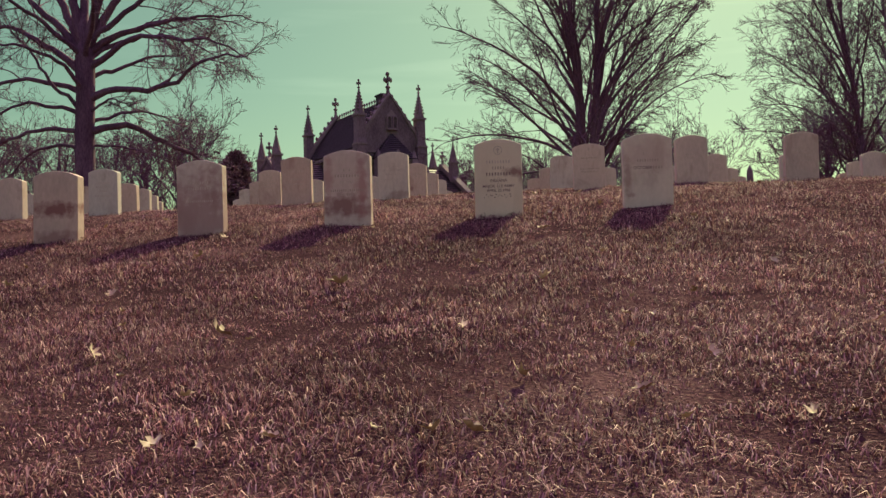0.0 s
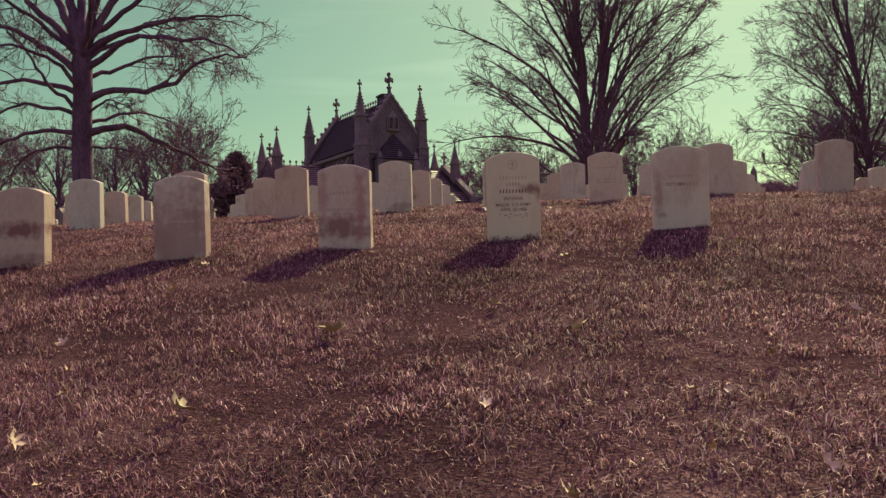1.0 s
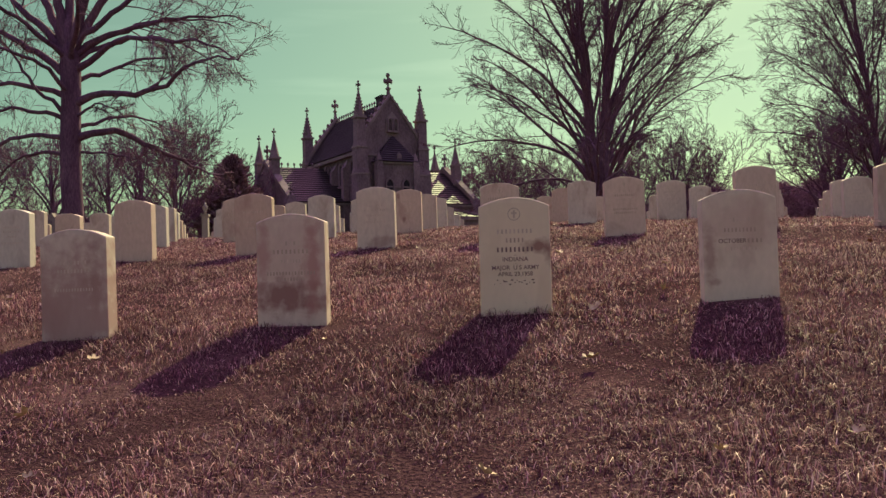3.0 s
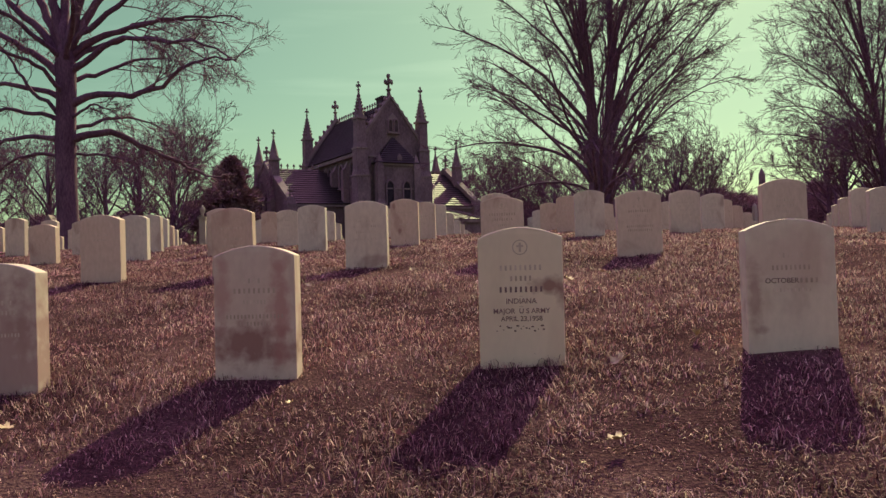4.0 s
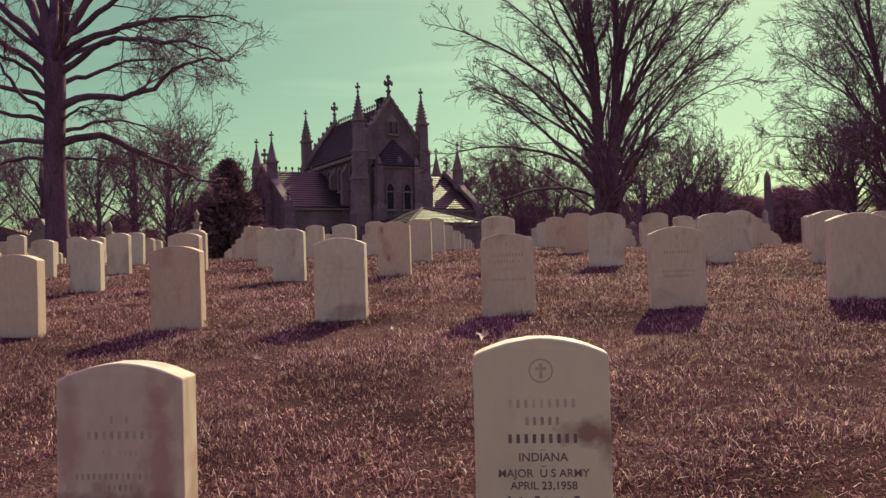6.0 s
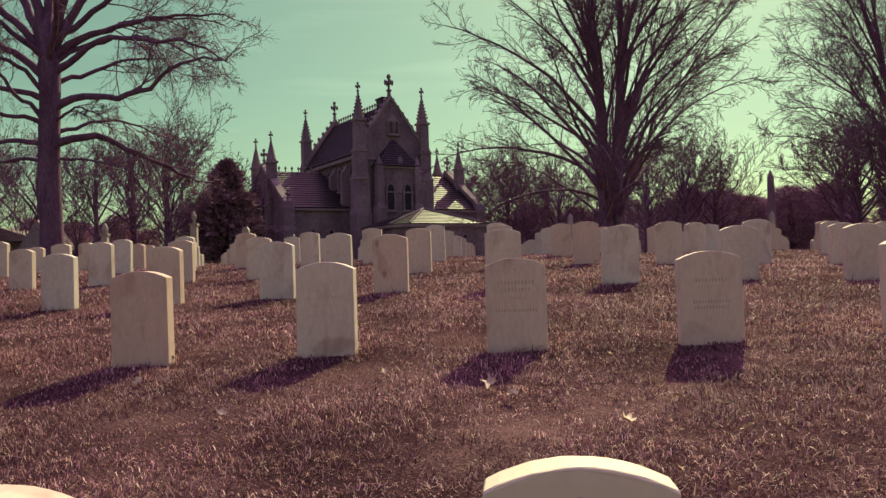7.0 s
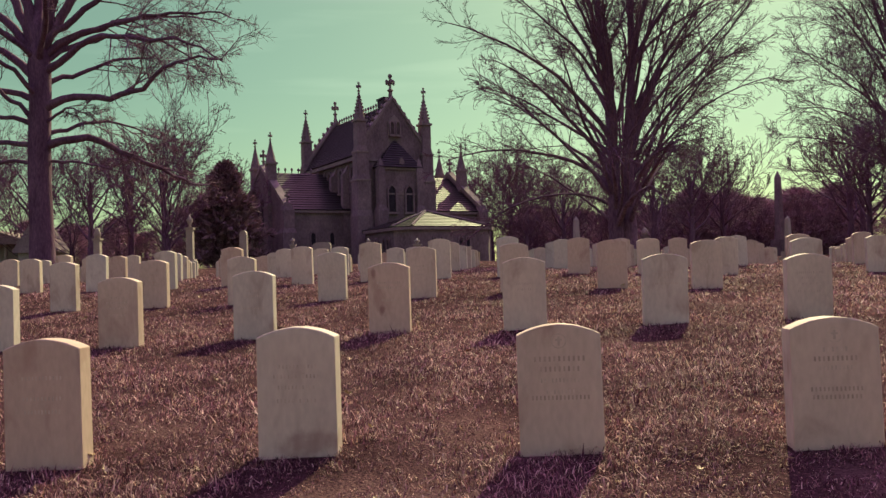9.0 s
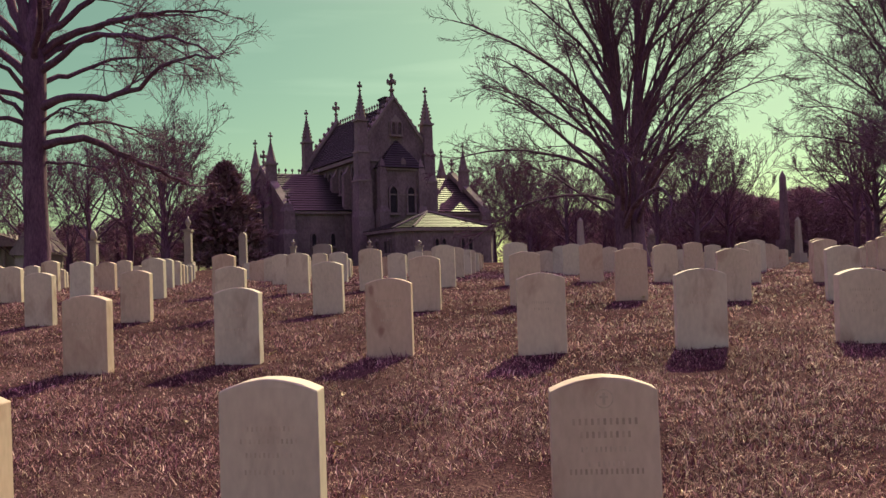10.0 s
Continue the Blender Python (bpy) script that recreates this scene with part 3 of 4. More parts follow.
BUSHY = [(13, 0.27, 0.62, 0.004, 0.12, 0.014), (8, 0.45, 0.7, 0.0, 0.16, 0.0085), (4, 0.52, 0.75, -0.01, 0.2, 0.0062)]
THICK = [(14, 0.32, 0.66, 0.0, 0.13, 0.022), (9, 0.47, 0.72, 0.0, 0.17, 0.0135), (4, 0.5, 0.78, 0.0, 0.2, 0.0100)]
twin_tree(up(6.6, 38.0), 1.0, 17, "bare tree with two upright dark trunks and arching limbs", BUSHY, 0.27, 31)
twin_tree(up(35.5, 70.0), 1.8, 12, "tall bare tree with arching limbs and fine twigs", THICK, 0.6, 34, 2.0, 0.68)

SMALL = [(8, 0.40, 0.6, 0.03, 0.12, 0.016), (5, 0.45, 0.75, 0.02, 0.16, 0.014), (4, 0.55, 0.8, 0.01, 0.18, 0.013)]
far_a = vase_tree(up(-26, 66), 12, 10.0, 45, 0.20, 21, "bare young tree in the thicket behind the graves", 6, SMALL, 1.8)
far_b = bare_tree(up(-23.0, 62), 4.8, 0.17, [(1.7 + 0.25 * k, 137.5 * k + 17 * (k % 3), 5.6 - 0.2 * k, 34 + 4 * k, 0.08, -0.01 if k % 2 else 0.03) for k in range(13)], SMALL, 22, "bare tree with a crooked crown behind the graves")
for ob, x, y, s, turn in ((far_a, -20.0, 68, 1.25, 80), (far_b, -30.5, 70, 1.3, 40), (far_a, -34, 75, 1.3, 200), (far_b, -27, 80, 1.5, 130), (far_a, -23.5, 78, 1.3, 300), (far_b, -42, 82, 1.5, 10), (far_b, -18.5, 82, 1.2, 250),
                          (far_a, 4.4, 92, 1.3, 30), (far_b, 6.6, 96, 1.4, 70), (far_a, 9.4, 98, 1.15, 150), (far_b, 12.5, 92, 1.0, 220), (far_a, 14.5, 88, 1.1, 40), (far_b, 10.5, 84, 1.1, 170), (far_a, 16.8, 96, 1.3, 250), (far_b, 20.0, 90, 1.3, 340), (far_a, 12.0, 102, 1.3, 90), (far_b, 3.0, 104, 1.3, 10),
                          (far_b, 22.0, 84, 1.35, 33), (far_a, 18.0, 82, 1.25, 99), (far_b, 26.0, 88, 1.2, 260), (far_a, 24.0, 92, 1.35, 10), (far_b, 38, 88, 1.6, 60), (far_a, 41, 80, 1.6, 140), (far_b, 35, 78, 1.4, 300), (far_a, 45, 86, 1.7, 250),
                          (far_b, -48, 70, 1.4, 100), (far_a, -41, 66, 1.2, 20), (far_b, -21.5, 72, 1.35, 15), (far_b, -37, 70, 1.3, 330), 
                          (far_a, 3.6, 104, 1.3, 215), (far_a, 7.8, 90, 1.25, 100), (far_b, 8.6, 100, 1.35, 140), (far_a, 29, 96, 1.4, 75), (far_a, 49, 92, 1.7, 15), (far_b, 43, 96, 1.7, 220)):
    copy_thing(ob, up(x, y, 0, turn) @ Matrix.Scale(s, 4))


def evergreen(at, height, width, seed, label, clumps=900, tall=True):
    """A conifer or a twiggy shrub: a trunk and many small ragged sprays with gaps between them."""
    rng = random.Random(seed)
    tree = thing("evergreen_tree" if tall else "shrub", at, label, "tree" if tall else "shrub", "evergreens beside the chapel" if tall else "shrubs behind the graves")
    trunk = Shape()
    trunk.tube([Vector((0, 0, -0.3)), Vector((0.05, 0, height * 0.5)), Vector((0, 0, height * 0.93))], [width * 0.06, width * 0.04, 0.02], 7)
    part("trunk", trunk, BARK, tree, "", None, True)
    crown = Shape()
    for _ in range(clumps):
        t = rng.random() ** 0.8
        full = (1 - t) ** 0.75 * (1 + 0.22 * math.sin(t * 23)) if tall else math.sqrt(max(0.02, 1 - t * t))
        a, rr = rng.uniform(0, 2 * math.pi), width / 2 * full * (0.75 + 0.35 * math.sin(3 * a_of(t, rng)) ) * math.sqrt(rng.uniform(0.15, 1))
        p = Vector((math.cos(a) * rr, math.sin(a) * rr, height * (0.04 + 0.95 * t)))
        s = height * 0.05 * rng.uniform(0.6, 1.4)
        out = Vector((math.cos(a), math.sin(a), rng.uniform(0.1, 1.1))).normalized()
        for _ in range(8):
            d = (out + Vector((rng.gauss(0, 0.6), rng.gauss(0, 0.6), rng.gauss(0, 0.5)))).normalized()
            w = d.cross(Vector((rng.gauss(0, 1), rng.gauss(0, 1), rng.gauss(0, 1)))).normalized() * s * (0.17 if tall else 0.07)
            k = s * (1.4 if tall else 2.4)
            crown.add([p - w * 0.4, p + d * k * 0.4 - w, p + d * k, p + d * k * 0.4 + w], [(0, 1, 2, 3)])
    part("crown", crown, EVERGREEN if tall else HAZED_THICKET, tree, "dense dark needles" if tall else "dense bare twigs")
    return tree


def a_of(t, rng):
    return t * 9 + rng.uniform(0, 6)


evergreen(up(-17.3, 74), 8.2, 7.6, 31, "dark cedar beside the chapel", 2200)
shrub = evergreen(up(-24, 88), 6.0, 8.0, 32, "dark twiggy shrub in the thicket", 1100, False)
rng = random.Random(77)
for k in range(52):
    if k < 36:
        x, y, s = 9.5 + k * 1.75 + rng.uniform(-1, 1), 110 + rng.uniform(-5, 14), rng.uniform(0.95, 1.4)
    else:
        x, y, s = -20 - (k - 36) * 2.2, 92 + rng.uniform(-5, 8), rng.uniform(0.5, 0.9)
    copy_thing(shrub, up(x, y, -0.2, rng.uniform(0, 360)) @ Matrix.Scale(s, 4))

# ---- the gothic chapel ----
CH0 = float(land(-4.46, 80.0))
chapel = thing("chapel", pose(-4.46, 80.0, 0, 0, 0, 30), "dark gothic limestone chapel with steep slate roof and crocketed pinnacles", "chapel")
FOOT = CH0 - 0.5


def roof_slope(name, a, b, c, d, courses, mat, parent, thick=0.10):
    """A roof slope between eave a-b and ridge d-c, laid in lapped courses."""
    a, b, c, d = (Vector(p) for p in (a, b, c, d))
    n = (b - a).cross(d - a)
    if n.length < 1e-6:
        n = (b - a).cross(c - a)
    n.normalize()
    if n.z < 0:
        n = -n
    lines = []
    for k in range(courses):
        t0, t1 = k / courses, (k + 1) / courses
        lines += [(a.lerp(d, t0) + n * thick, b.lerp(c, t0) + n * thick), (a.lerp(d, t1) + n * 0.02, b.lerp(c, t1) + n * 0.02)]
    lines += [(d - n * 0.1, c - n * 0.1), (a - n * 0.1, b - n * 0.1)]
    m = len(lines)
    s = Shape().add([p for pair in lines for p in pair], [(2 * k, 2 * k + 1, 2 * ((k + 1) % m) + 1, 2 * ((k + 1) % m)) for k in range(m)] + [tuple(2 * k for k in reversed(range(m))), tuple(2 * k + 1 for k in range(m))])
    return part(name, s, mat, parent)


def finial(parent, x, y, z, h, at=None):
    """A stone cross with flowered arms."""
    s = Shape()
    s.lathe(x, y, [(0.10 * h, z - 0.05 * h), (0.07 * h, z + 0.25 * h), (0.13 * h, z + 0.32 * h), (0.05 * h, z + 0.40 * h), (0.05 * h, z + 0.80 * h), (0.095 * h, z + 0.88 * h), (0.07 * h, z + 0.96 * h), (0.01, z + h)], 8)
    for dx, dy in ((1, 0), (0, 1)):
        w, t = 0.155 * h, 0.042 * h
        s.box(x - (w if dx else t), x + (w if dx else t), y - (w if dy else t), y + (w if dy else t), z + 0.58 * h, z + 0.70 * h)
        for k in (-1, 1):
            s.lathe(x + k * w * dx, y + k * w * dy, [(0.02 * h, z + 0.53 * h), (0.06 * h, z + 0.59 * h), (0.06 * h, z + 0.69 * h), (0.02 * h, z + 0.75 * h)], 6)
    return part("finial", s, STONE, parent, "weathered stone cross")


CROCKET = Shape().lathe(0, 0, [(0.01, -0.08), (0.095, 0), (0.065, 0.10), (0.01, 0.13)], 5).mesh("crocket", STONE)


def pinnacle(x, y, w, cap, spire, top, crockets=True):
    """A buttress shaft with sloped offsets, a moulded cap, a broad eight-sided spire and a cross."""
    p = thing("pinnacle", Matrix.Identity(4), "", "")
    p.parent = chapel
    s = Shape()
    tall = cap - FOOT
    s.ring_solid([[(x + i * r * w, y + j * r * w, FOOT + f * tall) for i, j in ((-1, -1), (1, -1), (1, 1), (-1, 1))]
                  for r, f in ((0.84, 0), (0.84, 0.36), (0.72, 0.40), (0.72, 0.60), (0.60, 0.64), (0.60, 0.78), (0.48, 0.83), (0.48, 1))])
    part("shaft", s, STONE, p)
    c = Shape()
    for f, r in ((0.60, 0.78), (0.79, 0.66)):
        part("band", Shape().box(x - w * r, x + w * r, y - w * r, y + w * r, FOOT + f * tall - 0.1, FOOT + f * tall + 0.06), TRIM, p)
    c.box(x - w * 0.6, x + w * 0.6, y - w * 0.6, y + w * 0.6, cap - 0.12, cap + 0.06)
    g = w * 0.46
    c.prism([(x - g, cap), (x + g, cap), (x, cap + w * 0.75)], y - g, y + g)
    c.prism([(y - g, cap), (y + g, cap), (y, cap + w * 0.75)], x - g, x + g, "x")
    part("cap", c, TRIM, p)
    q = Shape()
    r0 = w * 0.58
    q.lathe(x, y, [(r0, cap + 0.05), (r0 * 0.93, cap + 0.25), (0.07, spire)], 8, math.pi / 8)
    part("spire", q, STONE, p)
    for k in range(6 if crockets else 0):
        t = 0.12 + 0.145 * k
        z, r = cap + 0.25 + (spire - cap - 0.25) * t, r0 * (1 - t) + 0.03
        for m in range(4):
            a = m * math.pi / 2 + math.pi / 4
            part("crocket", CROCKET, None, p, "", pose(x + r * math.cos(a), y + r * math.sin(a), z))
    finial(p, x, y, spire - 0.12, top - spire + 0.12)
    return p


def lancet(x, z0, z1, w, y, parent, axis="y", out=-1, blind=False):
    """A pointed window: stone frame, leaded pane and sill, on the wall plane y (axis "y") or x (axis "x")."""
    win = thing("window", Matrix.Identity(4), "", "")
    win.parent = parent
    h = w / 2
    arch = [(h * math.cos(a) * 2 - h, (z1 - w * 0.9) + 2 * h * math.sin(a) * 0.9) for a in (0, 0.3, 0.6, 0.85, 1.047)]
    half = [(x + a, b) for a, b in arch]
    other = [(x - a, b) for a, b in reversed(arch[:-1])]
    pane_line = [(x - h, z0), (x + h, z0)] + half + other
    wide = [(x + (a - x) * 1.42, z0 - 0.05 if b == z0 else b + 0.16) for a, b in pane_line]
    n = len(pane_line)
    rim, pane, sill = Shape(), Shape(), Shape()
    d0, d1 = y, y + out * 0.16

    def at(a, b, d):
        return (a, d, b) if axis == "y" else (d, a, b)

    vs = [at(a, b, d) for line in (pane_line, wide) for d in (d0, d1) for a, b in line]
    fs = []
    for i in range(n):
        j = (i + 1) % n
        fs += [(n + i, n + j, 3 * n + j, 3 * n + i), (i, j, n + j, n + i), (2 * n + i, 2 * n + j, 3 * n + j, 3 * n + i)]
    rim.add(vs, fs)
    part("frame", rim, STONE, win)
    pane.add([at(a, b, y + out * 0.02) for a, b in pane_line] + [at(a, b, y + out * 0.05) for a, b in pane_line], [tuple(range(n)), tuple(range(n, 2 * n))] + [(i, (i + 1) % n, (i + 1) % n + n, i + n) for i in range(n)])
    part("pane", pane, DARK_STONE if blind else GLASS, win, "dark stone panel" if blind else "dark leaded glass")
    e = sorted((y, y + out * 0.24))
    if axis == "y":
        sill.box(x - w * 0.85, x + w * 0.85, e[0], e[1], z0 - 0.2, z0 - 0.05)
    else:
        sill.box(e[0], e[1], x - w * 0.85, x + w * 0.85, z0 - 0.2, z0 - 0.05)
    part("sill", sill, TRIM, win)
    return win


NW, NL, EAVE, RIDGE = 3.0, 12.35, 12.95, 17.4
GABLE = [(-NW - 0.15, FOOT), (NW + 0.15, FOOT), (NW + 0.15, EAVE + 0.75), (0, RIDGE + 0.35), (-NW - 0.15, EAVE + 0.75)]
# nave
part("wall", Shape().prism(GABLE, -0.25, 0.35), STONE, chapel, "gabled end wall")
part("wall", Shape().prism(GABLE, NL - 0.35, NL + 0.25), STONE, chapel, "gabled end wall")
part("wall", Shape().box(-NW, -NW + 0.5, 0.35, NL - 0.35, FOOT, EAVE), STONE, chapel)
part("wall", Shape().box(NW - 0.5, NW, 0.35, NL - 0.35, FOOT, EAVE), STONE, chapel)
roof_slope("roof", (-NW - 0.3, NL - 0.35, EAVE - 0.1), (-NW - 0.3, 0.35, EAVE - 0.1), (0, 0.35, RIDGE), (0, NL - 0.35, RIDGE), 26, SLATE, chapel)
roof_slope("roof", (NW + 0.3, 0.35, EAVE - 0.1), (NW + 0.3, NL - 0.35, EAVE - 0.1), (0, NL - 0.35, RIDGE), (0, 0.35, RIDGE), 26, SLATE, chapel)
for k in (-1, 1):
    cx = sorted((k * (NW + 0.32), k * (NW + 0.002)))
    part("cornice", Shape().box(cx[0], cx[1], 0.4, NL - 0.4, EAVE - 0.5, EAVE - 0.2), TRIM, chapel)
part("ridge_vent", Shape().box(-0.32, 0.32, 0.75, 2.0, RIDGE - 0.2, RIDGE + 0.5).box(-0.4, 0.4, 0.67, 2.08, RIDGE + 0.5, RIDGE + 0.66), SLATE, chapel)
for y0 in (-0.25, NL - 0.35):
    for k in (-1, 1):
        cop = Shape()
        cop.prism([(k * (NW + 0.4), EAVE + 0.6), (k * (NW + 0.15), EAVE + 0.45), (0, RIDGE + 0.3), (0, RIDGE + 0.58)][::k], y0 - 0.1, y0 + 0.7)
        part("coping", cop, TRIM, chapel)
        for m in range(7):
            t = (m + 0.7) / 7.6
            x, z = k * (NW + 0.36) * (1 - t), EAVE + 0.75 + (RIDGE - 0.15 - EAVE) * t
            part("crocket", Shape().lathe(x, y0 + 0.3, [(0.05, z - 0.1), (0.17, z + 0.10), (0.13, z + 0.27), (0.03, z + 0.36)], 6), STONE, chapel)
crest = Shape().lathe(0, 0, [(0.05, -0.05), (0.05, 0.16), (0.13, 0.26), (0.09, 0.38), (0.02, 0.46)], 6).mesh("crest", STONE)
for m in range(17):
    part("crest", crest, None, chapel, "", pose(0, 2.4 + m * 0.55, RIDGE + 0.04))
finial(chapel, 0, 0.05, RIDGE + 0.4, 2.15)
finial(chapel, 0, NL - 0.05, RIDGE + 0.6, 1.85)
for x in (-NW - 0.05, NW + 0.1):
    for y in (-0.15, NL):
        pinnacle(x, y, 0.86, 15.7, 17.95, 18.97 if y < 1 else 18.85)
# paired blind lancets under the point of the gable, with a stone surround
part("niche", Shape().prism([(-0.5, 14.5), (0.75, 14.5), (0.75, 15.7), (0.125, 16.35), (-0.5, 15.7)], -0.33, -0.252), TRIM, chapel)
for x in (-0.15, 0.4):
    lancet(x, 14.65, 15.75, 0.34, -0.33, chapel, blind=True)
for y in (1.4, 4.0, 6.6, 9.2):
    lancet(y, 10.0, 12.1, 0.8, -NW, chapel, "x", -1)
for y in (2.7, 5.3, 7.9):
    part("buttress", Shape().prism([(-NW - 0.6, FOOT), (-NW - 0.002, FOOT), (-NW - 0.002, EAVE - 0.6), (-NW - 0.35, EAVE - 1.3), (-NW - 0.6, EAVE - 1.5)], y - 0.25, y + 0.25), STONE, chapel)
part("string_course", Shape().box(-NW + 0.4, NW - 0.4, -0.36, -0.252, 12.3, 12.5), TRIM, chapel)


def slab_between(p, q, z0, z1, thick, name, mat):
    (x0, y0), (x1, y1) = p, q
    d = Vector((x1 - x0, y1 - y0)).normalized()
    n = Vector((-d.y, d.x)) * thick
    s = Shape()
    s.add([(x0, y0, z0), (x1, y1, z0), (x1 + n.x, y1 + n.y, z0), (x0 + n.x, y0 + n.y, z0), (x0, y0, z1), (x1, y1, z1), (x1 + n.x, y1 + n.y, z1), (x0 + n.x, y0 + n.y, z1)],
          [(3, 2, 1, 0), (4, 5, 6, 7), (0, 1, 5, 4), (1, 2, 6, 5), (2, 3, 7, 6), (3, 0, 4, 7)])
    return part(name, s, mat, chapel)


# shallow bay on the gable end, under a steep dark half-pyramid roof
BX, BY, BZ = 1.8, -1.3, 11.5
part("wall", Shape().box(-BX, BX, BY, -0.252, FOOT, BZ), STONE, chapel)
part("cornice", Shape().box(-BX - 0.12, BX + 0.12, BY - 0.12, -0.254, BZ, BZ + 0.2), TRIM, chapel)
peak = (0.1, -0.3, 14.15)
for a, b in (((-BX - 0.22, BY - 0.22), (BX + 0.22, BY - 0.22)), ((BX + 0.22, BY - 0.22), (BX + 0.22, -0.26)), ((-BX - 0.22, -0.26), (-BX - 0.22, BY - 0.22))):
    roof_slope("roof", (*a, BZ + 0.2), (*b, BZ + 0.2), peak, peak, 12, SLATE, chapel)
part("gablet", Shape().prism([(-0.05, BZ + 0.2), (0.4, BZ + 0.2), (0.4, BZ + 0.75), (0.175, BZ + 1.05), (-0.05, BZ + 0.75)], BY - 0.16, BY + 0.4), TRIM, chapel)
part("string_course", Shape().box(-BX - 0.06, BX + 0.06, BY - 0.08, BY - 0.002, 9.4, 9.52), TRIM, chapel)
for x in (-0.82, 0.82):
    lancet(x, 7.95, 10.2, 0.64, BY - 0.004, chapel)
for x in (-BX, BX):
    b = Shape().ring_solid([[(x + i * r, BY + j * r, z) for i, j in ((-1, -1), (1, -1), (1, 1), (-1, 1))] for r, z in ((0.45, FOOT), (0.45, 8.0), (0.32, 8.5), (0.32, 11.2), (0.22, 11.9), (0.04, 12.5))])
    part("buttress", b, STONE, chapel)

# low porch with many sides under a pale hipped roof
PE, PTOP = 6.3, (-0.35, -6.3, 7.62)
plan = [(-2.65, -8.4), (4.1, -8.4), (5.2, -6.9), (5.2, -1.9), (-3.6, -1.9), (-3.6, -7.1)]
for k, p in enumerate(plan):
    q = plan[(k + 1) % len(plan)]
    slab_between(p, q, FOOT, PE, 0.35, "wall", STONE)
    c = Vector((-0.2, -5.6))
    pe, qe = c + (Vector(p) - c) * 1.06, c + (Vector(q) - c) * 1.06
    slab_between(pe, qe, PE - 0.26, PE - 0.02, 0.22, "gutter", TRIM)
    roof_slope("roof", (*pe, PE), (*qe, PE), PTOP, PTOP, 10, TILE, chapel, 0.05)
    if k in (0, 1, 5):
        hip = Shape().tube([Vector((*pe, PE + 0.06)), Vector(PTOP) + Vector((0, 0, 0.04))], [0.09, 0.09], 6)
        part("hip_ridge", hip, TRIM, chapel)
for x in (-0.8, -0.2, 1.5, 2.15):
    lancet(x, 4.5, 5.5, 0.34, -8.4, chapel)
for y in (-6.2, -5.6, -4.0):
    lancet(y, 4.5, 5.5, 0.34, -3.6, chapel, "x", -1)

# transepts: broad tiled roofs, parapet gables with two pinnacles and a cross
TY0, TM, TE, TR = 2.55, 8.2, 8.4, 12.1
TY1 = 2 * TM - TY0
for k in (-1, 1):
    TX = 8.65 if k < 0 else 10.35
    xa, xb = sorted((k * NW, k * TX))
    part("wall", Shape().box(xa, xb, TY0, TY0 + 0.4, FOOT, TE), STONE, chapel)
    part("wall", Shape().box(xa, xb, TY1 - 0.4, TY1, FOOT, TE), STONE, chapel)
    part("cornice", Shape().box(xa, xb, TY0 - 0.22, TY0 - 0.002, TE - 0.3, TE - 0.05), TRIM, chapel)
    gx = sorted((k * (TX - 0.2), k * (TX + 0.3)))
    part("wall", Shape().prism([(TY0 - 0.1, FOOT), (TY1 + 0.1, FOOT), (TY1 + 0.1, TE + 0.2), (TM, TR + 0.4), (TY0 - 0.1, TE + 0.2)], gx[0], gx[1], "x"), STONE, chapel, "gabled transept wall")
    for sgn in (-1, 1):
        t0, ya = TE - 0.05, TM + sgn * (TM - TY0 + 0.25)
        roof_slope("roof", (xa, ya, t0), (xb, ya, t0), (xb, TM, TR), (xa, TM, TR), 16, TILE, chapel, 0.07)
        rake = [(TM + sgn * (TM - TY0 + 0.35), TE + 0.1), (TM, TR + 0.35), (TM, TR + 0.7), (TM + sgn * (TM - TY0 + 0.45), TE + 0.42)]
        part("coping", Shape().prism(rake[::sgn], gx[0] - 0.08, gx[1] + 0.08, "x"), TRIM, chapel)
        finial(chapel, k * TX, TM + sgn * (TM - TY0 + 0.2), TE + 0.4, 1.1)
    for m in range(8):
        part("crest", crest, None, chapel, "", pose(k * (3.6 + m * 0.62), TM, TR + 0.04))
    finial(chapel, k * (TX + 0.05), TM, TR + 0.5, 1.55)
    for y in (TM - 2.15, TM + 2.15):
        pinnacle(k * (TX + 0.1), y, 0.80, 12.65, 14.55, 15.4, False)
    for y in (TM - 0.75, TM + 0.75):
        lancet(y, 6.6, 9.6, 0.75, k * (TX + 0.3), chapel, "x", k)
    stp = Shape().prism([(TM - 1.4, FOOT), (TM + 1.4, FOOT), (TM + 1.4, FOOT + 2.6), (TM, FOOT + 4.2), (TM - 1.4, FOOT + 2.6)], *sorted((k * (TX + 0.3), k * (TX + 1.4))), "x")
    part("entrance", stp, STONE, chapel)
    for y in (TY0 - 0.1, TY1 + 0.1):
        w = Shape().ring_solid([[(k * TX + i * r, y + j * r, z) for i, j in ((-1, -1), (1, -1), (1, 1), (-1, 1))] for r, z in ((0.62, FOOT), (0.62, 6.4), (0.48, 6.8), (0.48, 8.3), (0.3, 8.9))])
        part("buttress", w, STONE, chapel)
for x in (-6.4, -4.7):
    lancet(x, 5.4, 6.5, 0.4, TY0, chapel)

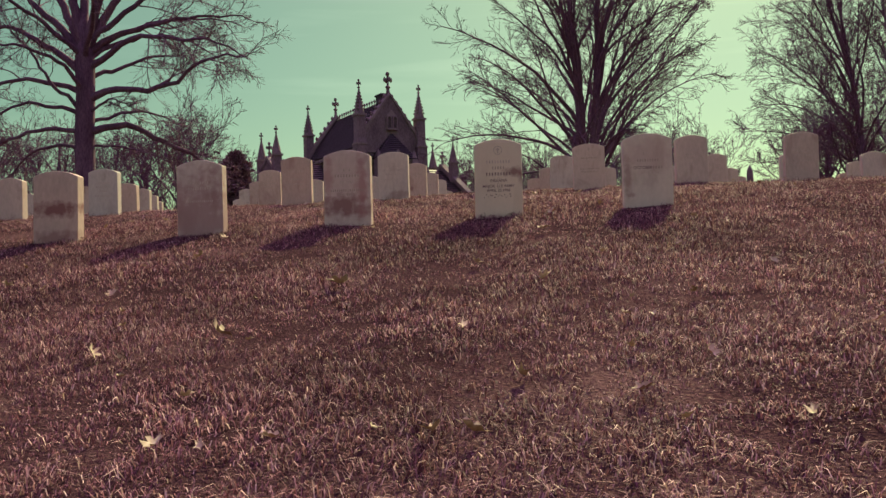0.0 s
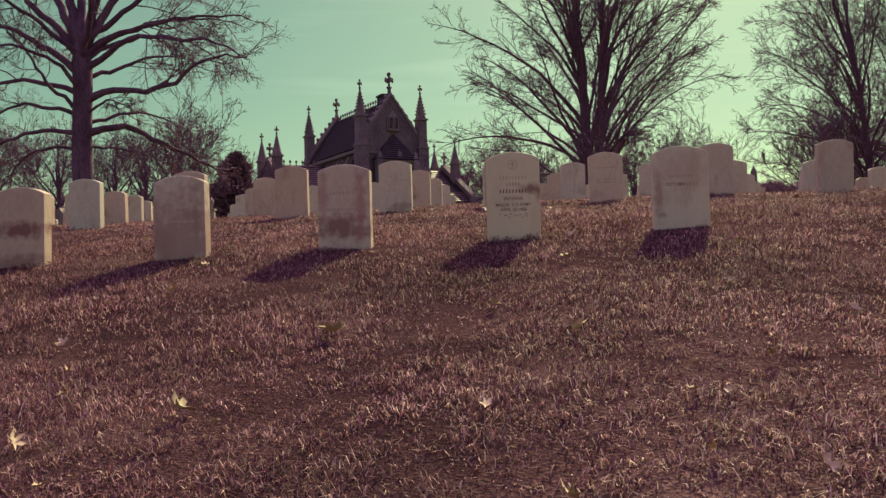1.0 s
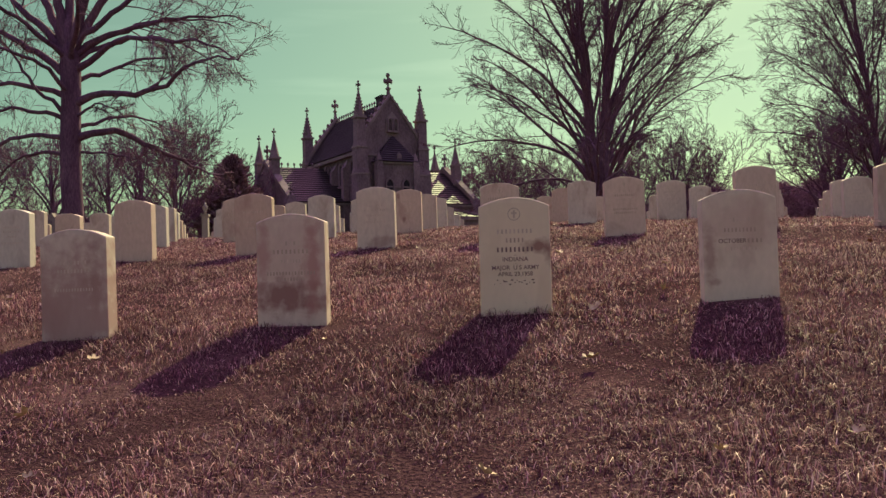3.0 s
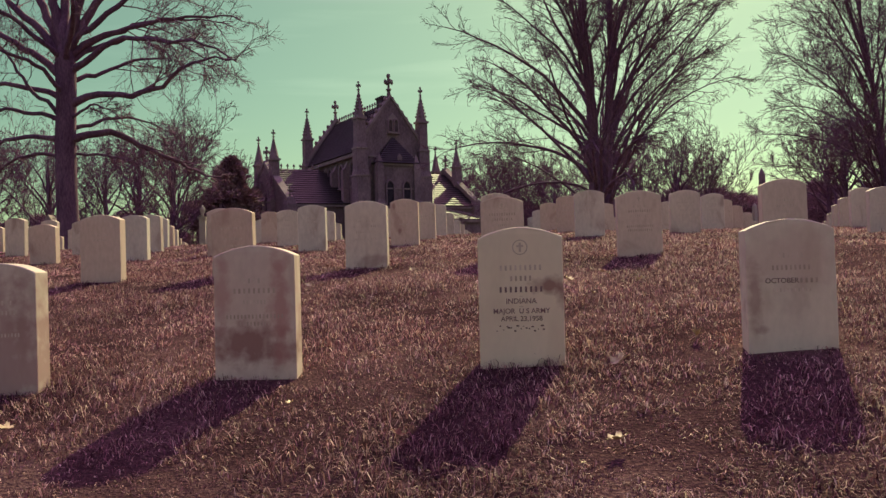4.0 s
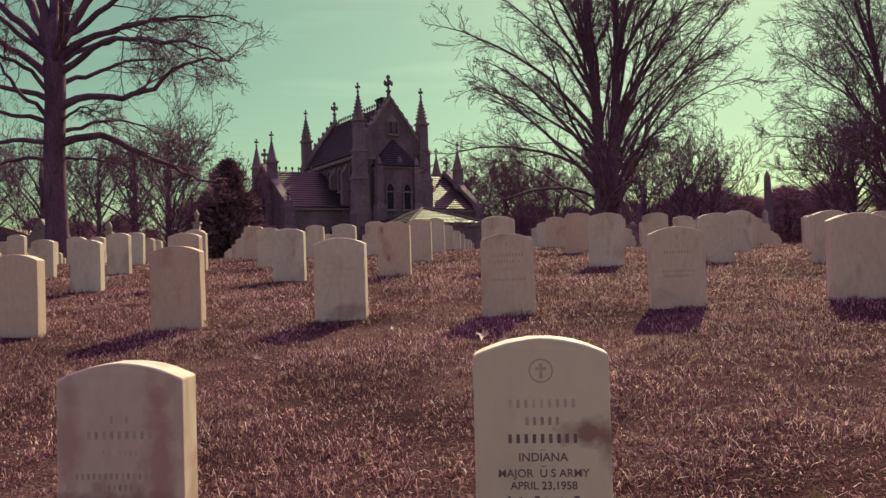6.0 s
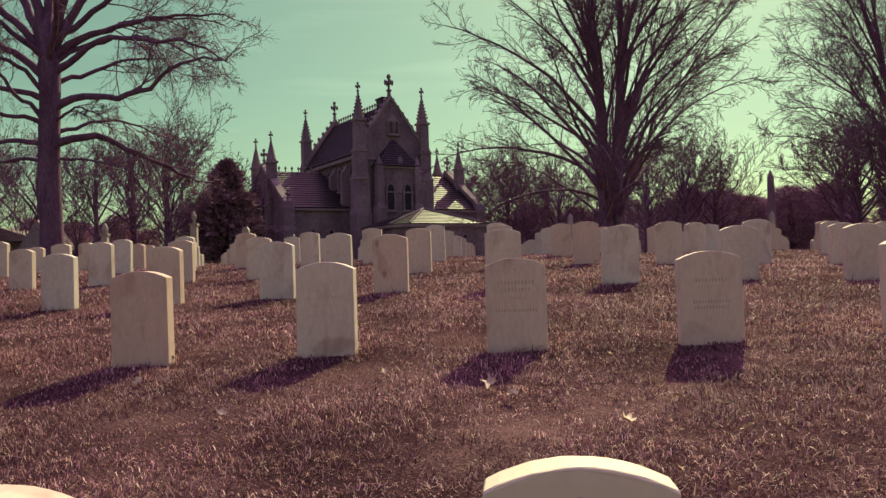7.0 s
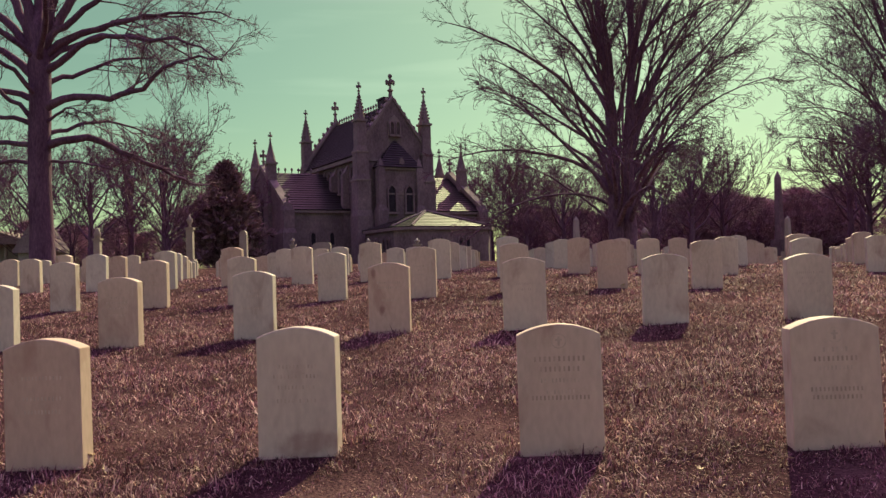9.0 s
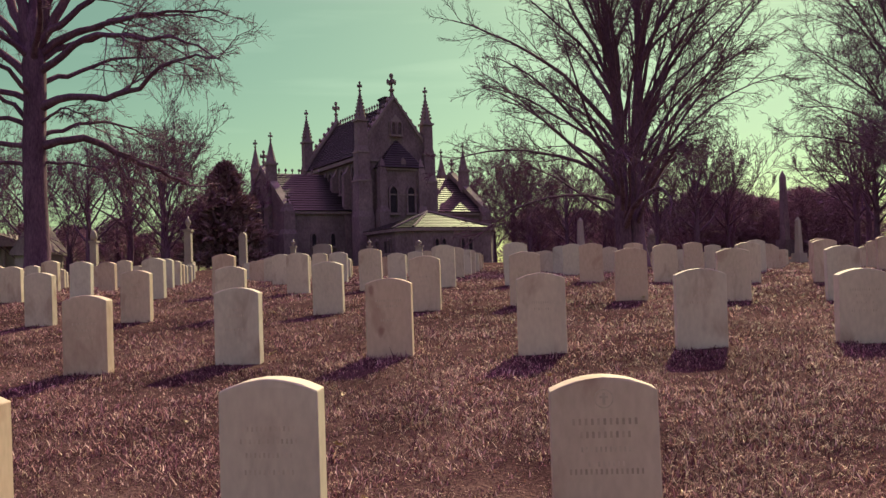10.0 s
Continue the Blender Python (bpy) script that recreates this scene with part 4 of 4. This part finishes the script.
# ---- monuments among and beyond the graves ----
def obelisk(x, y, top, w, label, mat=None):
    z0 = float(land(x, y))
    ob = thing("obelisk", pose(x, y, z0, 0, 0, 28), label, "monument")
    h = top - z0
    mat = mat or GRANITE
    part("base", Shape().box(-w * 1.0, w * 1.0, -w * 1.0, w * 1.0, -0.3, h * 0.08).box(-w * 0.8, w * 0.8, -w * 0.8, w * 0.8, h * 0.08, h * 0.2), mat, ob)
    r = [(w * 0.62, h * 0.2), (w * 0.40, h * 0.92), (0.01, h)]
    part("shaft", Shape().lathe(0, 0, r, 4, math.pi / 4), mat, ob)
    return ob


def pedestal(x, y, top, w, label, crown="urn", turn=0, mat=None):
    """A stepped pedestal with a column and an urn, a ball or a rounded head."""
    z0 = float(land(x, y))
    ob = thing("grave_monument", pose(x, y, z0, 0, 0, turn), label, "monument")
    h = top - z0
    mat = mat or GRANITE
    part("base", Shape().box(-w, w, -w, w, -0.3, h * 0.10).box(-w * 0.8, w * 0.8, -w * 0.8, w * 0.8, h * 0.10, h * 0.18), mat, ob)
    part("shaft", Shape().box(-w * 0.5, w * 0.5, -w * 0.5, w * 0.5, h * 0.18, h * 0.72), mat, ob)
    part("cap", Shape().box(-w * 0.66, w * 0.66, -w * 0.66, w * 0.66, h * 0.72, h * 0.76), mat, ob)
    if crown == "urn":
        part("urn", Shape().lathe(0, 0, [(w * 0.35, h * 0.76), (w * 0.15, h * 0.80), (w * 0.42, h * 0.87), (w * 0.45, h * 0.91), (w * 0.2, h * 0.95), (0.02, h)], 12), mat, ob, "", None, True)
    elif crown == "head":
        part("head", Shape().lathe(0, 0, [(w * 0.5, h * 0.76), (w * 0.55, h * 0.86), (w * 0.35, h * 0.96), (0.03, h)], 10), mat, ob, "", None, True)
    else:
        part("spire", Shape().lathe(0, 0, [(w * 0.42, h * 0.76), (w * 0.36, h * 0.80), (0.03, h)], 4, math.pi / 4), mat, ob)
    return ob


def slab_marker(x, y, top, w, t, label, turn=0):
    z0 = float(land(x, y))
    ob = thing("grave_marker", pose(x, y, z0, 0, 0, turn), label, "monument")
    h, n = top - z0, 8
    line = [(-w / 2, 0.2), (w / 2, 0.2), (w / 2, h * 0.88)] + [(w / 2 * math.cos(math.pi * i / n), h * 0.88 + h * 0.12 * math.sin(math.pi * i / n)) for i in range(1, n)] + [(-w / 2, h * 0.88)]
    part("slab", Shape().prism(line, -t / 2, t / 2), GRANITE, ob)
    part("plinth", Shape().box(-w * 0.65, w * 0.65, -t, t, -0.3, 0.2), GRANITE, ob)
    return ob


obelisk(35.9, 100.0, 12.75, 0.86, "tall dark stone obelisk rising before the trees", STONE)
obelisk(8.1, 60.0, 5.95, 0.42, "small slender granite obelisk")
pedestal(10.1, 50.0, 4.65, 0.30, "dark weathered stone grave monument with a rounded head", "head", 12, STONE)
obelisk(14.2, 42.0, 4.6, 0.27, "tapering granite grave monument on a stepped base")
pedestal(-13.5, 51.7, 6.15, 0.34, "granite pedestal monument topped by an urn", "urn")
pedestal(-16.9, 48.0, 5.35, 0.30, "square granite grave pillar with a cap", "head")
slab_marker(-11.85, 56.7, 5.5, 0.42, 0.3, "tall narrow granite slab with a rounded head", -4)
slab_marker(-8.0, 61.7, 4.9, 1.15, 0.45, "broad dark granite family stone")
pedestal(-9.75, 61.0, 5.2, 0.32, "small granite pedestal with a finial", "urn")
pedestal(-5.0, 61.5, 5.05, 0.30, "small granite pedestal with a finial", "urn")
pedestal(-1.85, 60.5, 4.9, 0.42, "small granite pedestal with a finial", "urn")


def mausoleum(x, y, w, d, wall_top, roof_top, turn, label, columns):
    z0 = float(land(x, y))
    ob = thing("mausoleum", pose(x, y, z0, 0, 0, turn), label, "mausoleum")
    h, r = wall_top - z0, roof_top - z0
    part("wall", Shape().box(-w / 2, w / 2, -d / 2 + (0.9 if columns else 0), d / 2, -0.3, h), GRANITE, ob)
    part("roof", Shape().prism([(-w / 2 - 0.25, h), (w / 2 + 0.25, h), (w / 2 + 0.25, h + 0.2), (0, r), (-w / 2 - 0.25, h + 0.2)], -d / 2 - 0.25, d / 2 + 0.25), TRIM, ob)
    for k in range(columns):
        cx = -w / 2 + 0.3 + k * (w - 0.6) / max(1, columns - 1)
        part("column", Shape().lathe(cx, -d / 2 + 0.3, [(0.24, -0.2), (0.18, 0.1), (0.15, h - 0.2), (0.24, h)], 10), GRANITE, ob, "", None, True)
    return ob


mausoleum(-36.0, 77, 5.0, 5.0, 6.0, 7.15, 4, "small classical stone mausoleum with columns", 4)
mausoleum(-28.3, 66.5, 2.0, 3.0, 4.9, 6.95, 2, "narrow stone vault with a steep gable", 0)

# ---- carving and stains on the stones passed closest ----
def stained(name, spots):
    """Marble with soft-edged stains: (x, z, half width, half height, strength) on the slab's face."""
    m = MARBLE.copy()
    m.name = name
    n, l = m.node_tree.nodes, m.node_tree.links
    b = n["Principled BSDF"]
    co = n.new("ShaderNodeTexCoord")
    noise_t = n.new("ShaderNodeTexNoise")
    noise_t.inputs["Scale"].default_value, noise_t.inputs["Detail"].default_value = 16.0, 5
    l.new(co.outputs["Object"], noise_t.inputs["Vector"])
    for x, z, rx, rz, k, *tone in spots:
        mp = n.new("ShaderNodeMapping")
        mp.inputs["Location"].default_value = (-x / rx, 0, -z / rz)
        mp.inputs["Scale"].default_value = (1 / rx, 0.0, 1 / rz)
        l.new(co.outputs["Object"], mp.inputs[0])
        ln = n.new("ShaderNodeVectorMath")
        ln.operation = "LENGTH"
        l.new(mp.outputs[0], ln.inputs[0])
        ad = n.new("ShaderNodeMath")
        ad.operation, ad.inputs[1].default_value = "MULTIPLY_ADD", 2.3
        l.new(noise_t.outputs["Fac"], ad.inputs[0])
        l.new(ln.outputs["Value"], ad.inputs[2])
        mr = n.new("ShaderNodeMapRange")
        mr.inputs[1].default_value, mr.inputs[2].default_value, mr.inputs[3].default_value, mr.inputs[4].default_value = 1.55, 2.35, k, 0.0
        l.new(ad.outputs[0], mr.inputs[0])
        mx = n.new("ShaderNodeMix")
        mx.data_type = "RGBA"
        l.new(mr.outputs[0], mx.inputs[0])
        l.new(b.inputs["Base Color"].links[0].from_socket, mx.inputs[6])
        mx.inputs[7].default_value = (*tone[0], 1) if tone else (0.24, 0.098, 0.085, 1)
        l.new(mx.outputs[2], b.inputs["Base Color"])
    return m


def restain(key, spots):
    slab = STONES[key].children[0]
    me = slab.data.copy()
    me.materials.clear()
    me.materials.append(stained("stained_marble", spots))
    slab.data = me


restain((-3, 0), [(0.0, 0.26, 0.19, 0.06, 0.9), (0.0, 0.05, 0.2, 0.06, 0.6)])
restain((-2, 0), [(0.0, 0.13, 0.42, 0.34, 0.75, (0.38, 0.22, 0.19)), (0.1, 0.33, 0.05, 0.15, 0.3)])
restain((-1, 0), [(0.0, 0.3, 0.3, 0.4, 0.35, (0.52, 0.34, 0.29)), (-0.02, 0.15, 0.19, 0.085, 0.8), (0.105, 0.30, 0.045, 0.24, 0.7, (0.42, 0.20, 0.17)), (-0.13, 0.36, 0.035, 0.16, 0.55, (0.42, 0.20, 0.17))])
CREAM = (0.80, 0.69, 0.46)
restain((0, 0), [(0.0, 0.3, 4.0, 4.0, 0.6, CREAM), (0.115, 0.315, 0.07, 0.035, 0.8), (0.165, 0.28, 0.03, 0.07, 0.6)])
restain((1, 0), [(0.0, 0.3, 4.0, 4.0, 0.3, CREAM), (0.0, 0.37, 0.24, 0.12, 0.4, (0.50, 0.33, 0.27)), (-0.135, 0.22, 0.03, 0.13, 0.5), (-0.11, 0.10, 0.022, 0.018, 0.45), (0.02, 0.2, 0.05, 0.08, 0.2)])
restain((-1, 1), [(0.05, 0.06, 0.14, 0.06, 0.45)])
restain((-1, 2), [(-0.055, 0.16, 0.022, 0.05, 0.6), (-0.12, 0.45, 0.02, 0.05, 0.6)])


def words(text, size, mat, parent, x, z, label):
    """Cut letters as a mesh on the face of a stone, with the built-in font."""
    cu = bpy.data.curves.new("inscription", "FONT")
    cu.body, cu.size, cu.align_x, cu.align_y, cu.extrude = text, size, "CENTER", "CENTER", 0.0004
    cu.offset = size * 0.012
    tmp = bpy.data.objects.new("inscription", cu)
    scene.collection.objects.link(tmp)
    me = bpy.data.meshes.new_from_object(tmp.evaluated_get(bpy.context.evaluated_depsgraph_get()))
    bpy.data.objects.remove(tmp)
    me.materials.clear()
    me.materials.append(mat)
    return part("inscription", me, None, parent, label, pose(x, -0.0006, z, 90))


def bar(parent, x, z, w, h, mat):
    """A word that cannot be read: one short bar for each letter."""
    n = max(1, round(w / (h * 0.95)))
    step = w / n
    g = step * (0.21 if n > 1 else 0.5)
    me = Shape().prism([(-g, -h / 2), (g, -h / 2), (g * 0.96, h / 2), (-g * 0.96, h / 2)], -0.0011, 0.001).mesh("inscription_bar", mat)
    for k in range(n):
        part("inscription_bar", me, None, parent, "", pose(x - w / 2 + step * (k + 0.5), 0, z))


def emblem(parent, z, mat):
    n = 20
    ring_s = Shape()
    vs = [(r * math.cos(2 * math.pi * i / n), y, z + r * math.sin(2 * math.pi * i / n)) for y in (-0.0011, 0.001) for r in (0.030, 0.026) for i in range(n)]
    fs = []
    for i in range(n):
        j = (i + 1) % n
        fs += [(i, j, n + j, n + i), (i, 2 * n + i, 2 * n + j, j), (n + i, n + j, 3 * n + j, 3 * n + i)]
    part("emblem_ring", ring_s.add(vs, fs), mat, parent, "shallow carved ring")
    c = Shape()
    c.box(-0.0045, 0.0045, -0.0012, 0.001, z - 0.018, z + 0.018)
    c.box(-0.013, -0.0046, -0.0012, 0.001, z + 0.001, z + 0.009).box(0.0046, 0.013, -0.0012, 0.001, z + 0.001, z + 0.009)
    part("emblem_cross", c, mat, parent, "shallow carved cross")


WORN = plain("worn_carving", (0.545, 0.43, 0.335), 0.85)
S0 = SHOULDER
a = STONES[0, 0]
emblem(a, S0 - 0.038, WORN)
bar(a, 0.0, S0 - 0.118, 0.172, 0.020, WORN)
bar(a, 0.0, S0 - 0.160, 0.092, 0.020, FAINT)
bar(a, 0.0, S0 - 0.203, 0.178, 0.022, CARVED)
bar(a, 0.0, S0 - 0.230, 0.014, 0.003, CARVED)
words("INDIANA", 0.029, CARVED, a, 0.0, S0 - 0.249, "carved state name with dark grime")
bar(a, 0.0, S0 - 0.270, 0.016, 0.003, CARVED)
words("MAJOR  U S ARMY", 0.0275, CARVED, a, 0.0, S0 - 0.288, "carved rank with dark grime")
words("APRIL 23,1958", 0.027, CARVED, a, 0.0, S0 - 0.318, "carved date with dark grime")
rng = random.Random(4)
for k in range(17):
    x, z = -0.095 + 0.0115 * k + rng.uniform(-0.005, 0.005), S0 - 0.355 + rng.uniform(-0.012, 0.012)
    s = Shape().lathe(0, 0, [(0.001, -0.0008), (rng.uniform(0.002, 0.0045), -0.0004), (rng.uniform(0.002, 0.0045), 0.0)], 6)
    part("lichen_spot", s, STAIN, a, "small dark lichen spot", pose(x, -0.0004, z, -90, 0, 0) @ Matrix.Diagonal((rng.uniform(0.7, 1.8), 0.8, 1, 1)))
b = STONES[1, 0]
for z, w, m in ((0.118, 0.10, WORN), (0.165, 0.15, FAINT)):
    bar(b, 0.0, S0 - z, w, 0.018, m)
words("OCTOBER", 0.027, CARVED, b, -0.035, S0 - 0.215, "carved month with dark grime")
bar(b, 0.065, S0 - 0.215, 0.075, 0.018, FAINT)
bar(b, 0.0, S0 - 0.25, 0.15, 0.014, WORN)
for key, lines in (((-1, 0), ((0.10, 0.10, 0.020, WORN), (0.14, 0.18, 0.020, FAINT), (0.185, 0.10, 0.016, WORN), (0.243, 0.24, 0.016, FAINT), (0.272, 0.13, 0.016, FAINT))),
                   ((0, 1), ((0.115, 0.21, 0.020, FAINT), (0.155, 0.165, 0.020, FAINT), (0.20, 0.16, 0.016, WORN), (0.245, 0.12, 0.016, WORN), (0.268, 0.235, 0.017, FAINT))),
                   ((1, 1), ((0.10, 0.10, 0.018, WORN), (0.135, 0.17, 0.018, FAINT), (0.17, 0.13, 0.016, WORN), (0.25, 0.2, 0.016, FAINT), (0.28, 0.19, 0.016, FAINT))),
                   ((-2, 0), ((0.12, 0.14, 0.018, WORN), (0.16, 0.17, 0.018, WORN), (0.25, 0.2, 0.015, WORN)))):
    for z, w, h, m in lines:
        bar(STONES[key], 0.0, S0 - z, w, h, m)
for i in range(-4, 5):
    for j in (1, 2, 3):
        if (i, j) in STONES and (i, j) not in ((0, 1), (1, 1)):
            r = random.Random(i * 7 + j * 31)
            for z in (0.12, 0.16, 0.205, 0.26):
                if r.random() < 0.75:
                    bar(STONES[i, j], 0.0, S0 - z, r.uniform(0.09, 0.2), 0.016, WORN)
emblem(STONES[0, 1], S0 - 0.045, WORN)
emblem(STONES[1, 1], S0 - 0.045, WORN)


# ---- fallen leaves ----
def leaf_mesh(seed, mat, size):
    """A dry lobed leaf, curled along its midrib."""
    r = random.Random(seed)
    n, s = 14, Shape()
    rim = []
    for i in range(n):
        t = 2 * math.pi * i / n
        rad = size * (0.55 + 0.22 * math.cos(5 * t + 0.4) + r.uniform(-0.08, 0.08))
        x, y = rad * math.cos(t) * 1.25, rad * math.sin(t) * 0.8
        rim.append((x, y, 0.6 * abs(y) * (1 + r.uniform(-0.3, 0.6)) + 0.25 * x * x / size + r.uniform(0, 0.006)))
    s.add([(0, 0, 0.0)] + rim, [(0, i + 1, (i + 1) % n + 1) for i in range(n)])
    s.add([(-size * 0.6, 0.0015, 0.002), (-size * 0.6, -0.0015, 0.002), (-size * 1.25, 0, size * 0.25), (-size * 0.9, 0, 0.008)], [(0, 1, 2), (0, 2, 3), (1, 3, 2)])
    k = len(s.v)
    s.add([(x, y, z - 0.0012) for x, y, z in s.v[:n + 1]], [(0, (i + 1) % n + 1, i + 1) for i in range(n)])
    return s.mesh("leaf", mat, True)


PALE = [leaf_mesh(k, LEAF, 0.034 + 0.009 * k) for k in range(3)]
RUSSET = [leaf_mesh(k + 9, RUST_LEAF, 0.028 + 0.008 * k) for k in range(2)]
rng = random.Random(15)
spots = [(0.51, 2.27), (0.08, 3.11), (-0.82, 3.28), (0.22, 2.50), (-0.72, 2.51), (0.77, 2.54), (-0.47, 4.10), (1.46, 3.84), (0.81, 4.35), (0.18, 4.32), (-1.37, 5.02), (1.54, 5.31), (0.62, 5.22), (-0.43, 5.73),
         (0.46, 3.86), (-2.58, 7.35), (1.20, 4.39), (-0.11, 8.87), (0.48, 8.34), (0.86, 7.85), (-1.21, 8.97), (-1.24, 9.39), (0.39, 8.55), (-1.37, 9.0), (0.07, 2.05), (-0.4, 2.1)]
for k in range(260):
    y = 2.0 + 22 * rng.random() ** 1.5
    spots.append((rng.uniform(-1, 1) * (0.6 + 0.52 * y), y))
for k, (x, y) in enumerate(spots):
    mesh = rng.choice(RUSSET) if k > 26 and rng.random() < 0.3 else rng.choice(PALE)
    leaf = new("fallen_leaf", mesh)
    leaf.matrix_world = up(x, y, 0.034, rng.uniform(0, 360)) @ pose(0, 0, 0, rng.uniform(-35, 35), rng.uniform(-35, 35)) @ Matrix.Scale(rng.uniform(0.7, 1.25) if k < 26 else rng.uniform(0.3, 0.95), 4)
    russet = mesh in RUSSET
    tagged(leaf, "curled russet dead leaf lying on the turf" if russet else "curled pale dead oak leaf lying on the turf", "leaf", "fallen leaves on the turf")
